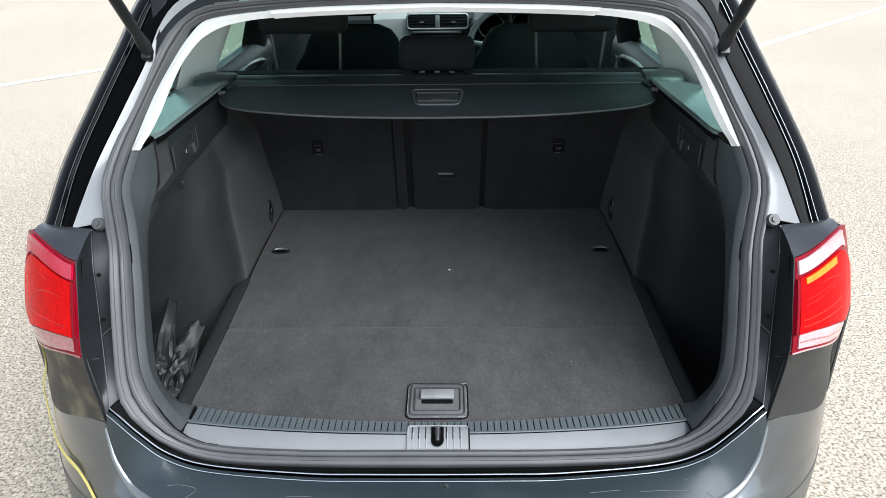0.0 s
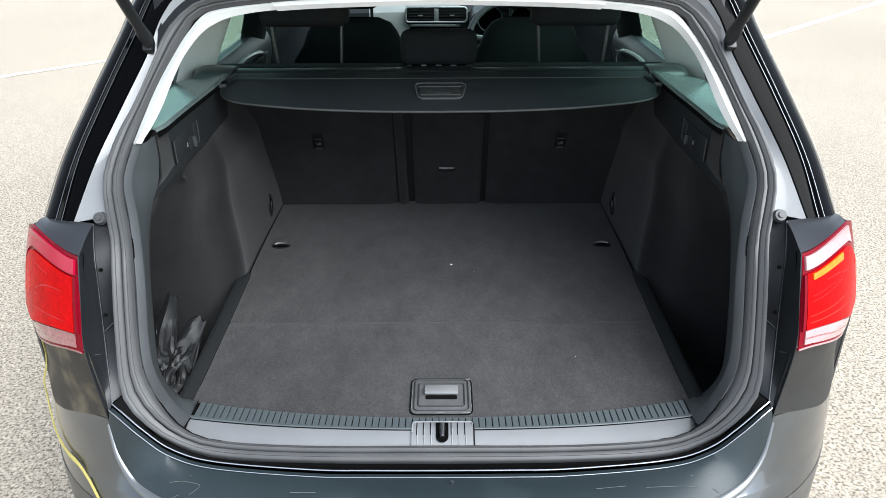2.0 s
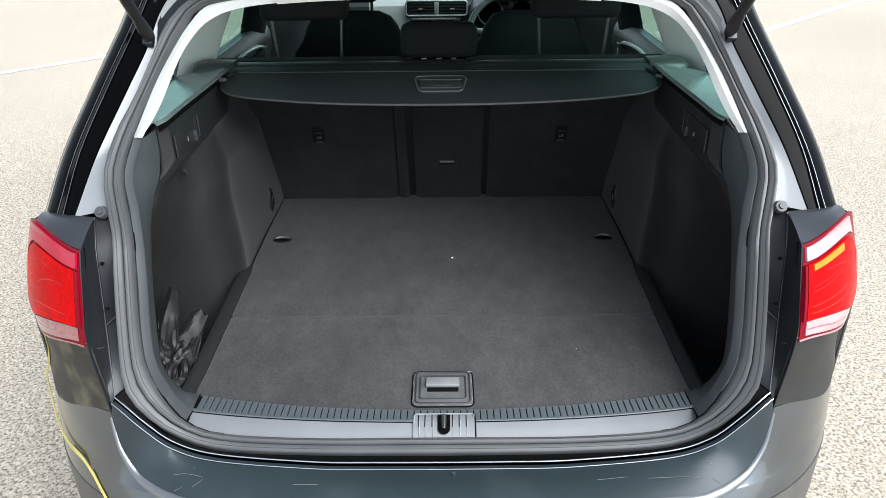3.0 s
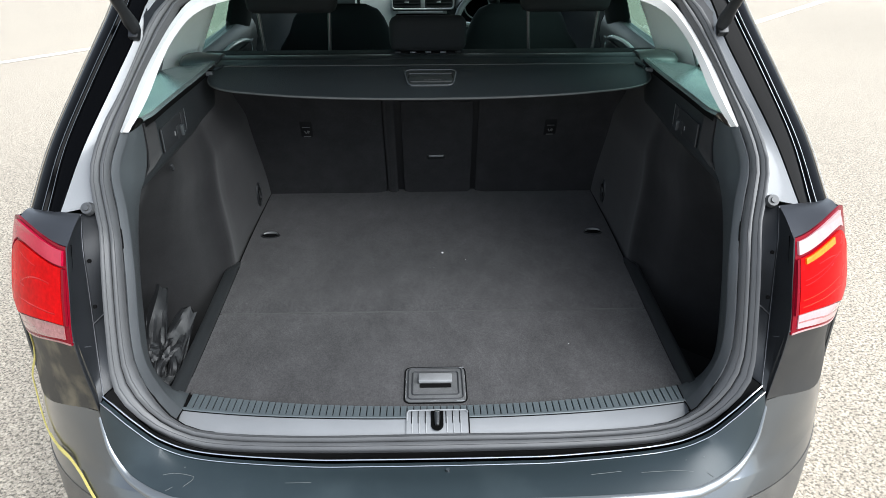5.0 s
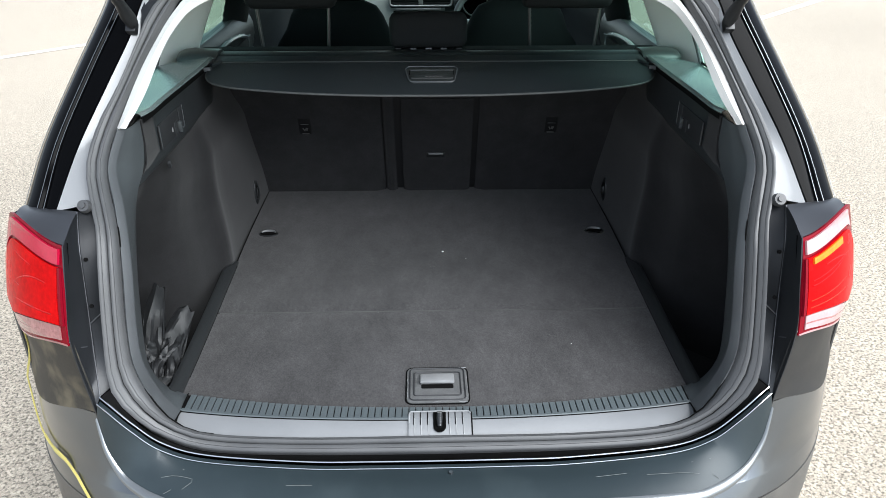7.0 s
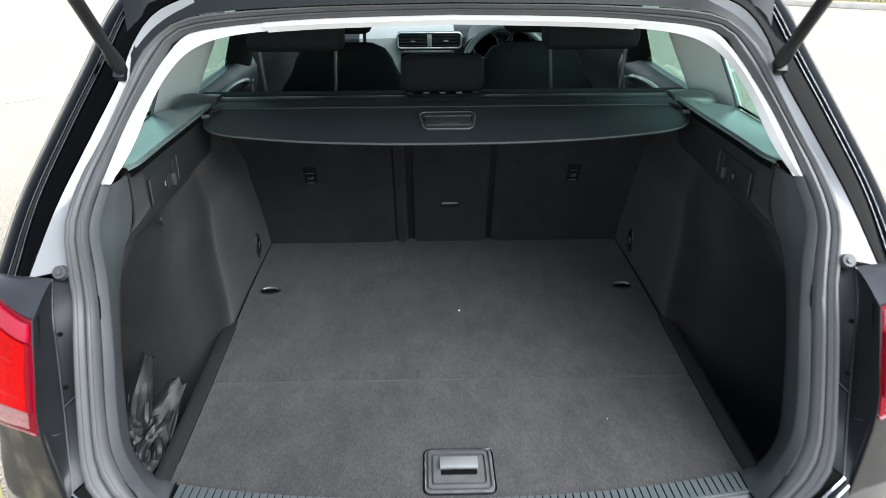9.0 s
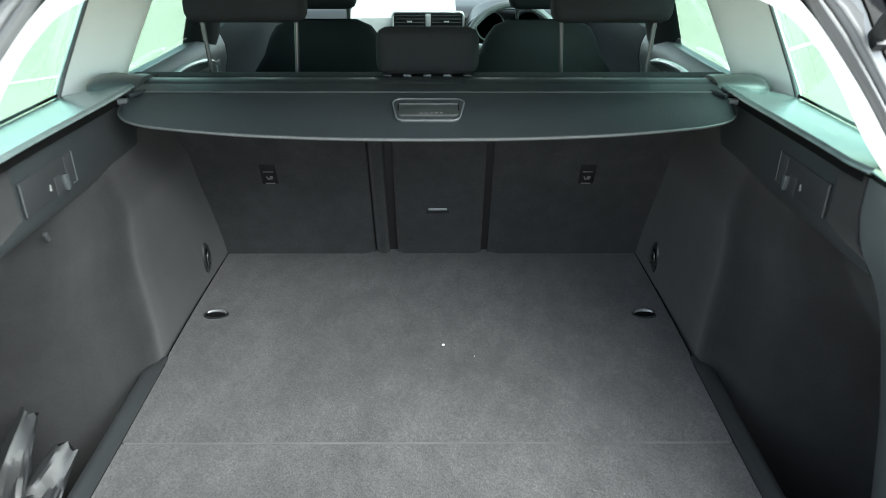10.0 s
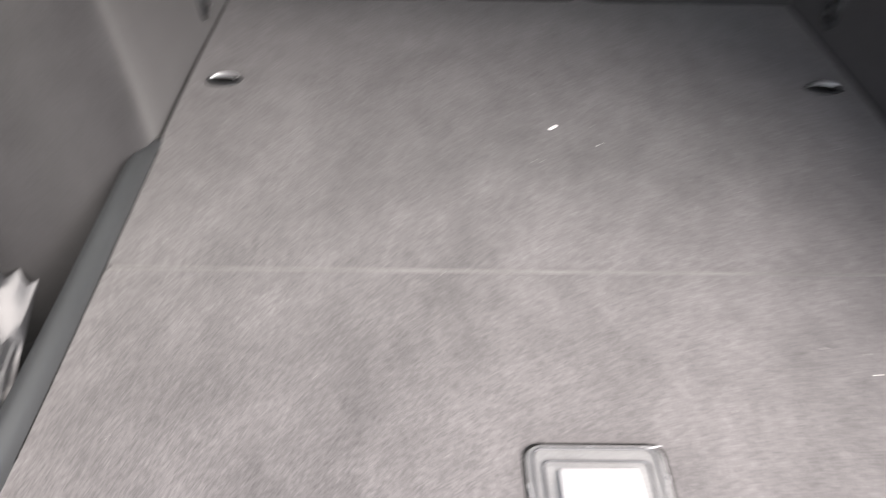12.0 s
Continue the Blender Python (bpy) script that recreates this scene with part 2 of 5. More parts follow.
BLACK_PLASTIC = material("black_plastic", (0.012, 0.013, 0.014), 0.4, vary=0.15, scale=12, fine=900, bump=0.2)
GAP = material("dark_gap", (0.003, 0.003, 0.003), 0.8, vary=0.2, scale=20, fine=600, bump=0.1, spec=0.08)
VINYL = leathercloth()
NYLON = material("black_nylon", (0.0112, 0.0116, 0.0125), 0.46, vary=0.25, scale=25, fine=1200, bump=0.2, depth=0.0006, spec=0.35)
RED_LENS = material("red_lens", (0.41, 0.002, 0.003), 0.25, vary=0.35, scale=18, fine=120, bump=0.05, coat=0.0, spec=0.02)
DEEP_RED = material("deep_red_lens", (0.15, 0.002, 0.009), 0.25, vary=0.12, scale=14, fine=160, bump=0.04, coat=0.0, spec=0.08)
CLEAR_LENS = material("pinkish_clear_lens", (0.26, 0.11, 0.11), 0.15, vary=0.3, scale=60, fine=200, bump=0.2, coat=0.3)
PALE_LENS = material("pale_lens_and_sky_reflection", (0.40, 0.25, 0.26), 0.08, vary=0.1, scale=40, fine=200, bump=0.03, coat=0.4)
EDGE_RED = material("orange_red_lens", (0.50, 0.012, 0.004), 0.2, vary=0.3, scale=30, fine=160, bump=0.04, spec=0.1)
DIM_RED = material("dim_red_lens", (0.33, 0.002, 0.004), 0.25, vary=0.3, scale=30, fine=160, bump=0.04, spec=0.1)
UPPER_RED = material("pinkish_red_lens", (0.33, 0.004, 0.028), 0.12, vary=0.15, scale=14, fine=160, bump=0.03, spec=0.3)
AMBER = material("amber_lens", (0.5, 0.16, 0.006), 0.15, vary=0.3, scale=60, fine=200, bump=0.1, spec=0.4)
YELLOW = material("yellow_reflection", (0.36, 0.31, 0.09), 0.5, vary=0.2, scale=20, fine=300, bump=0.1)
WHITE_PRINT = material("white_print", (0.09, 0.09, 0.09), 0.6, vary=0.1, scale=40, fine=400, bump=0)
CRUMB = material("white_crumb", (0.8, 0.8, 0.76), 0.7, vary=0.1, scale=40, fine=400, bump=0.2)
TYRE = material("tyre_rubber", (0.02, 0.02, 0.021), 0.8, vary=0.2, scale=20, fine=300, bump=0.3)
ALLOY = material("silver_alloy", (0.55, 0.56, 0.57), 0.3, metal=0.9, vary=0.08, scale=20, fine=500, bump=0.05)
# Dark dash raised to pale grey: windscreen light put into the colour.
DASH = material("lit_dash_plastic", (0.34, 0.345, 0.345), 0.42, vary=0.12, scale=8, fine=1100, bump=0.3)
DASH_SILVER = material("satin_silver_trim", (0.5, 0.51, 0.52), 0.3, metal=0.7, vary=0.08, scale=20, fine=500, bump=0.05)
TINT = glass("green_tinted_glass", (0.43, 0.69, 0.60))
SCREEN = glass("clear_windscreen_glass", (0.80, 0.90, 0.86))


# ---- building helpers ----
BASE = {}


def thing(name, at, label, category, group="", kind=""):
    """An empty at the thing's base, that holds its parts."""
    ob = tagged(new(name), label, category, group, kind)
    ob.empty_display_size = 0.1
    ob.location = at
    BASE[ob.name] = Vector(at)
    return ob


def part(name, bm, mat, parent=None, label="", smooth=35, kind=""):
    """Links a bmesh, built in world coordinates, as one mesh object under a thing or a part."""
    root = parent
    while root is not None and root.parent is not None:
        root = root.parent
    if root is not None:
        bmesh.ops.translate(bm, verts=bm.verts[:], vec=-BASE.get(root.name, Vector()))
    bmesh.ops.recalc_face_normals(bm, faces=bm.faces[:])
    me = bpy.data.meshes.new(name)
    if smooth:
        for f in bm.faces:
            f.smooth = True
        for e in bm.edges:
            if len(e.link_faces) == 2 and e.calc_face_angle(0) > radians(smooth):
                e.smooth = False
    bm.to_mesh(me)
    bm.free()
    me.materials.append(mat)
    ob = new(name, me)
    if parent is not None:
        ob.parent = parent
    return tagged(ob, label, kind=kind)


def solid(name, bm, mat, label, category, group="", kind="", smooth=35):
    """A thing that is one mesh of its own."""
    return tagged(part(name, bm, mat, None, label, smooth), label, category, group, kind)


def spline(points, n):
    """A smooth curve through the points, cut into n even steps."""
    p = np.array(points, float)
    ext = np.vstack([2 * p[0] - p[1], p, 2 * p[-1] - p[-2]])
    fine = []
    for i in range(len(p) - 1):
        a, b, c, d = ext[i:i + 4]
        for u in np.linspace(0, 1, 24, endpoint=(i == len(p) - 2)):
            fine.append(0.5 * (2 * b + (c - a) * u + (2 * a - 5 * b + 4 * c - d) * u ** 2 + (3 * b - a - 3 * c + d) * u ** 3))
    fine = np.array(fine)
    s = np.concatenate([[0], np.cumsum(np.linalg.norm(np.diff(fine, axis=0), axis=1))])
    want = np.linspace(0, s[-1], n)
    return np.stack([np.interp(want, s, fine[:, k]) for k in range(3)], 1)


def mirror(rows):
    return [np.array(r) * (-1, 1, 1) for r in rows]


def across(half):
    """A half contour that starts on the middle line, carried on to the other side."""
    half = np.array(half)
    return np.vstack([half[::-1] * (-1, 1, 1), half[1:]])


def sheet(rows, bm=None, closed=False, thick=0.0):
    """A skin over rows of points; with thick, a shell of that thickness."""
    bm = bm or bmesh.new()
    grid = [[bm.verts.new(p) for p in r] for r in rows]
    faces = []
    for a, b in zip(grid, grid[1:]):
        m = len(a)
        for i in range(m if closed else m - 1):
            j = (i + 1) % m
            try:
                faces.append(bm.faces.new((a[i], a[j], b[j], b[i])))
            except ValueError:
                pass
    if thick:
        bmesh.ops.recalc_face_normals(bm, faces=faces)
        bmesh.ops.solidify(bm, geom=faces, thickness=thick)
    return bm


def box(c, s, bevel=0.0, turn=None, bm=None, segments=2):
    """A box of size s round c, its edges rounded, turned by Euler degrees."""
    bm = bm or bmesh.new()
    r = bmesh.ops.create_cube(bm, size=1.0)
    vs = r["verts"]
    bmesh.ops.scale(bm, vec=s, verts=vs)
    if bevel:
        es = list({e for v in vs for e in v.link_edges})
        out = bmesh.ops.bevel(bm, geom=vs + es, offset=bevel, segments=segments, profile=0.6, affect="EDGES")
        vs = list({v for f in out["faces"] for v in f.verts} | {v for v in vs if v.is_valid})
        seen, stack = set(vs), list(vs)
        while stack:
            for e in stack.pop().link_edges:
                for v in e.verts:
                    if v not in seen:
                        seen.add(v), stack.append(v)
        vs = list(seen)
    if turn:
        bmesh.ops.rotate(bm, verts=vs, cent=(0, 0, 0), matrix=Euler([radians(a) for a in turn]).to_matrix())
    bmesh.ops.translate(bm, verts=vs, vec=c)
    return bm


def tube(points, radius, n=10, bm=None, caps=True):
    """A round bar along points; radius may be a list."""
    bm = bm or bmesh.new()
    p = [Vector(q) for q in points]
    rs = radius if hasattr(radius, "__len__") else [radius] * len(p)
    rings, ref = [], None
    for i, q in enumerate(p):
        d = (p[min(i + 1, len(p) - 1)] - p[max(i - 1, 0)]).normalized()
        if ref is None:
            ref = d.orthogonal().normalized()
        ref = (ref - d * ref.dot(d)).normalized()
        side = d.cross(ref)
        rings.append([bm.verts.new(q + rs[i] * (ref * math.cos(2 * math.pi * k / n) + side * math.sin(2 * math.pi * k / n))) for k in range(n)])
    for a, b in zip(rings, rings[1:]):
        for k in range(n):
            bm.faces.new((a[k], a[(k + 1) % n], b[(k + 1) % n], b[k]))
    if caps:
        bm.faces.new(rings[0][::-1])
        bm.faces.new(rings[-1])
    return bm


def slab(outline, z0, z1, bevel=0.0, bm=None, segments=2):
    """An upright block over a closed plan outline."""
    bm = bm or bmesh.new()
    lo = [bm.verts.new((x, y, z0)) for x, y in outline]
    hi = [bm.verts.new((x, y, z1)) for x, y in outline]
    bm.faces.new(lo[::-1])
    top = bm.faces.new(hi)
    for i in range(len(lo)):
        j = (i + 1) % len(lo)
        bm.faces.new((lo[i], lo[j], hi[j], hi[i]))
    if bevel:
        bmesh.ops.bevel(bm, geom=list(top.edges), offset=bevel, segments=segments, profile=0.6, affect="EDGES")
    return bm


def rounded(cx, cy, w, h, r, n=5):
    """A rounded rectangle's outline."""
    pts = []
    for sx, sy, a in ((1, 1, 0), (-1, 1, 90), (-1, -1, 180), (1, -1, 270)):
        for k in range(n + 1):
            t = radians(a + 90 * k / n)
            pts.append((cx + sx * (w / 2 - r) + r * math.cos(t), cy + sy * (h / 2 - r) + r * math.sin(t)))
    return pts


def ease(a, b, v):
    u = min(1.0, max(0.0, (v - a) / (b - a)))
    return u * u * (3 - 2 * u)


# ---- the car park ----
def build_ground():
    bm = bmesh.new()
    sheet([[(x, y, 0) for x in (-400, 400)] for y in (-400, 400)], bm)
    solid("ground", bm, ASPHALT, "pale worn asphalt of an open car park", "ground", kind="structure", smooth=0)
    for name, a, b, w in (("road_line", (2.5, 6.35), (11.5, 15.17), 0.10), ("road_line", (-3.0, 6.83), (-9.5, 0.32), 0.10),
                          ("road_line", (4.2, 2.2), (9.0, 6.9), 0.10)):
        d = Vector((b[0] - a[0], b[1] - a[1], 0)).normalized()
        s = Vector((-d.y, d.x, 0)) * w / 2
        rows = []
        for k in range(13):
            p = Vector((*a, 0.004)).lerp(Vector((*b, 0.004)), k / 12)
            rows.append([p - s, p + s])
        solid(name, sheet(rows), LINE_WHITE, "worn white bay line painted on the asphalt", "road line", "bay lines", "structure", 0)
    along_kerb, behind = Vector((.82, -.573, 0)), Vector((.573, .82, 0))
    foot = Vector((5.0, 14.75, 0))
    solid("kerb", box(foot + along_kerb * 7.5 + behind * .075 + Vector((0, 0, .055)), (15, .15, .11), .02, (0, 0, -34.9)), KERB, "grey concrete kerb at the edge of the car park", "kerb", kind="structure")
    bm = bmesh.new()
    rows = []
    for v in np.linspace(0, 1, 30):
        rows.append([foot + along_kerb * float(u) + behind * (.15 + 8 * float(v) ** 1.6) + Vector((0, 0, .105 + .05 * noise.noise(Vector((u * 1.7, v * 12, 0))) * min(1.0, v * 8))) for u in np.linspace(0, 15, 70)])
    sheet(rows, bm)
    solid("verge", bm, GRASS, "worn brown and green grass verge behind the kerb", "grass", kind="stuff")
    rnd = random.Random(3)
    bm = bmesh.new()
    for k in range(2600):
        p = foot + along_kerb * rnd.uniform(1, 9) + behind * (.3 + 2.2 * rnd.random() ** 1.5) + Vector((0, 0, .10))
        a, h = rnd.uniform(0, 6.28), rnd.uniform(.04, .11)
        side = Vector((math.cos(a), math.sin(a), 0)) * .006
        lean = Vector((rnd.uniform(-.04, .04), rnd.uniform(-.04, .04), h))
        bm.faces.new([bm.verts.new(q) for q in (p - side, p + side, p + lean)])
    solid("grass_tufts", bm, BLADES, "loose tufts of green grass on the verge", "grass", kind="stuff", smooth=0)


build_ground()


# ---- the car's body ----
N = 60
car = thing("estate_car", (0, 2.2, 0), "dark grey metallic estate car with its tailgate raised", "car")

SEAL_OUT = spline([(0, .171, .605), (.233, .172, .607), (.40, .175, .616), (.483, .181, .648), (.525, .189, .687), (.556, .204, .735), (.565, .247, .831),
                   (.569, .289, .919), (.577, .331, .973), (.595, .37, 1.005), (.61, .418, 1.054), (.600, .475, 1.11), (.571, .516, 1.164), (.541, .567, 1.232),
                   (.521, .604, 1.28), (.488, .628, 1.314), (.43, .642, 1.338), (.25, .648, 1.350), (0, .65, 1.354)], N)
SEAL_IN = spline([(0, .196, .622), (.235, .196, .622), (.40, .198, .633), (.456, .202, .652), (.494, .211, .693), (.524, .23, .751), (.534, .255, .81),
                  (.540, .304, .91), (.546, .334, .957), (.560, .37, .99), (.583, .428, 1.045), (.574, .48, 1.10), (.541, .545, 1.181), (.511, .59, 1.238),
                  (.481, .622, 1.282), (.446, .642, 1.312), (.25, .652, 1.331), (0, .655, 1.337)], N)


def along(rows, u, lift):
    """A contour between two others, lifted towards the open side."""
    a, b = rows
    k = np.array([ease(.70, .635, z) for z in a[:, 2]])[:, None]
    return a + (b - a) * u + (np.array((0, -.78, .45)) * (1 - k) + np.array((0, -.35, .93)) * k) * lift


def build_seal():
    pair = (SEAL_OUT, SEAL_IN)
    prof = [(-.05, -.012), (-.04, .002), (-.01, .0055), (.06, .0068), (.20, .0072), (.215, .0060), (.23, .0072), (.40, .0070), (.46, .0060), (.480, .0010), (.508, .0010),
            (.525, .0062), (.60, .0080), (.73, .0086), (.745, .0074), (.76, .0086), (.90, .0066), (.97, .002), (1.03, -.006)]
    part("weatherstrip", sheet([across(along(pair, u, h)) for u, h in prof]), RUBBER, car, "black rubber weatherstrip with two lips", 50)
    for u, h, r in ((.495, .0014, .0016), (1.03, -.0030, .0016), (-.045, -.004, .0012)):
        part("seal_groove", tube(across(along(pair, u, h)), r, 6), GAP, car, "dark groove of the weatherstrip")


build_seal()

EDGE_LINE = [(0, .150, .6035), (.12, .1502, .6040), (.229, .151, .606), (.395, .155, .621), (.47, .160, .645), (.517, .168, .682), (.553, .18, .712), (.572, .19, .722)]
OUT_LOW = [(0, .171, .605), (.233, .172, .607), (.40, .175, .616), (.483, .181, .648), (.525, .189, .687), (.556, .204, .735)]


def half_w(z):
    """The rear end's half width at height z."""
    return float(np.interp(z, (.3, .36, .5, .6, .66), (.79, .80, .814, .840, .855)))


def plan_y(x, z):
    """The rear end's plan line: how far forward the skin lies at x and height z."""
    yc = np.interp(z, (.18, .25, .33, .42, .50, .55, .58, .60, .64, .69, .715, .83, .98), (.10, .05, .02, .005, .010, .030, .050, .066, .085, .105, .113, .118, .178))
    q = min(0.9999, abs(x) / half_w(z))
    return yc + .75 * (1 - (1 - q ** 3.2) ** (1 / 3.2))


def build_rear_end():
    top = spline(EDGE_LINE, N)
    low = spline(OUT_LOW, N)
    gap = (low + top) / 2 + np.array((0, .006, -.012)) * np.linspace(1, 0, N)[:, None] ** .5
    part("shut_gap", sheet([across(low + np.array((0, -.004, -.002))), across(gap), across(top)]), GAP, car, "black gap under the weatherstrip")
    # highlights of the painted flange edges, added as bright metal bars
    for k, off in enumerate(((0, 0, 0.0015), (0, -.0135, -.0015))):
        pts = across(top + np.array(off) + np.array((0, 0, .001)))
        part("edge_highlight", tube(pts, 0.0017 - .0005 * k, 6), CHROME, car, "bright highlight line along the painted edge")
    # the top step of the bumper, from the shut line to the rounded crease
    crease = spline([(0, .064, .597), (.25, .066, .597), (.415, .076, .598), (.46, .088, .599), (.500, .108, .602), (.530, .126, .612), (.558, .148, .642), (.570, .163, .670), (.577, .174, .692)], N)
    mid = top + np.array((0, -.012, -.003))
    rows = [across(top + np.array((0, -.002, -.004))), across(mid)]
    rows += [across(mid + (crease - mid) * u + np.array((0, 0, .004 * math.sin(math.pi * u)))) for u in (.3, .6, .85)]
    rows += [across(crease)]
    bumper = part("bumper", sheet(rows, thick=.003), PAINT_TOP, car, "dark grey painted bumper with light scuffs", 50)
    # the face below the crease
    rows = [across(crease)]
    for z in (.585, .572, .560, .552, .5512, .53, .48, .42, .35, .28, .22):
        half = []
        for k in range(N):
            u = k / (N - 1)
            x = .9994 * half_w(z) * (1 - (1 - u) ** 1.6)
            half.append((x, plan_y(x, z) - (.002 if z < .5515 else 0), z))
        rows.append(across(half))
    rows = rows[1:]
    part("bumper_face", sheet(rows[:4], thick=.003), PAINT, bumper)
    part("lower_bumper", sheet(rows[4:], thick=.003), LOWER, bumper, "dusty lower bumper")
    # light scratches and nicks on the top step
    def on_top(i, u, side):
        k, f = int(i), i - int(i)
        m, c = mid[k] * (1 - f) + mid[k + 1] * f, crease[k] * (1 - f) + crease[k + 1] * f
        p = m + (c - m) * u + np.array((0, -.0006, .004 * math.sin(math.pi * u) + .0008))
        return p * np.array((side, 1, 1))
    for side, run in ((1, ((33, .50), (36, .52), (39, .56), (41, .66))), (1, ((43, .78), (43.6, .92))), (1, ((44, .42), (44.2, .44))), (1, ((41, .34), (41.3, .35))), (1, ((25, .45), (30, .42))),
                      (-1, ((43.5, .62), (42, .50), (40, .46), (38.5, .50), (38.8, .60), (39.4, .74))), (-1, ((41, .80), (41.8, .93))), (-1, ((41, .28), (41.2, .29))), (-1, ((20, .5), (24, .52)))):
        part("scratch", tube(spline([on_top(i, u, side) for i, u in run], 10), .00038, 5), SCRATCH, bumper)
    # a strip that closes crease and face
    strip_top = across(crease)
    strip = []
    strip_top = strip_top[abs(strip_top[:, 0]) < .50]
    for x, y, z in strip_top:
        strip.append((x, plan_y(x, .585), .585))
    part("bumper_lip", sheet([strip_top, (strip_top + np.array(strip)) / 2 + np.array((0, -.004, .004)), strip]), PAINT, bumper)
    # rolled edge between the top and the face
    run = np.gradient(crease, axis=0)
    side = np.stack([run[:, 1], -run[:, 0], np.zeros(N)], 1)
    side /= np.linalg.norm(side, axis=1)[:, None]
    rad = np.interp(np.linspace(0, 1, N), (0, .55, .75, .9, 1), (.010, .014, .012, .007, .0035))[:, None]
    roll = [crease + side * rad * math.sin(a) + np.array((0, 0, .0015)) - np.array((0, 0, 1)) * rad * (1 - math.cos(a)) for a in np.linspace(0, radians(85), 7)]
    part("bumper_crease", sheet([across(r) for r in roll]), CREASE_PAINT, bumper, "rolled bumper edge with a painted highlight")
    part("bumper_floor", sheet([[(x, plan_y(x, .22) + .001, .22), (x, 1.2, .2)] for x in np.linspace(-.77, .77, 30)]), GAP, bumper)
    for s in (1, -1):
        # the corner under the lamp, and the bumper's own corner below the panel line
        def line_z(x):
            return .697 - .055 * ease(.58, .80, x)
        # the left corner's brown reflection is part of its paint colour
        for name, mat, label in (("rear_corner", DUSTY if s > 0 else DUSTY_REFLECTION, "dusty dark grey corner below the tail light"), ("bumper_corner", PAINT, "glossy dark grey bumper corner")):
            rows = []
            for v in np.linspace(0, 1, 9):
                r = []
                for k in range(28):
                    if name == "rear_corner":
                        x0 = .578 + .022 * v
                    else:
                        x0 = np.interp(v, (0, .25, .5, .75, 1), (.485, .532, .556, .569, .577))
                    x = x0 + (.8565 - x0) * (1 - (1 - k / 27) ** 1.5)
                    lz = line_z(x)
                    z = lz + .0007 + (.828 - lz) * v if name == "rear_corner" else .585 + (lz - .0007 - .585) * v
                    x = min(x, x0 + (min(.9994 * half_w(z), (.8565 if name == "bumper_corner" else float(np.interp(z, (.66, .78, .83), (.817, .817, .806))))) - x0) * (1 - (1 - k / 27) ** 1.5))
                    puff = 0 if name == "rear_corner" else .004 * math.sin(math.pi * .75 * (1 - v)) * ease(x0, x0 + .06, x)
                    r.append((s * (x + puff * .5), plan_y(x, z) - puff, z))
                rows.append(r)
            part(name, sheet(rows, thick=.003), mat, bumper, label)
    for x, y, r in ((.42, .128, .006), (-.44, .128, .006), (.02, .125, .004)):
        bm = bmesh.new()
        bmesh.ops.create_cone(bm, cap_ends=True, segments=16, radius1=r, radius2=r * .8, depth=.003, matrix=pose(x, y, .6045, 8))
        part("parking_sensor", bm, PAINT, bumper, "flush round parking sensor")


build_rear_end()


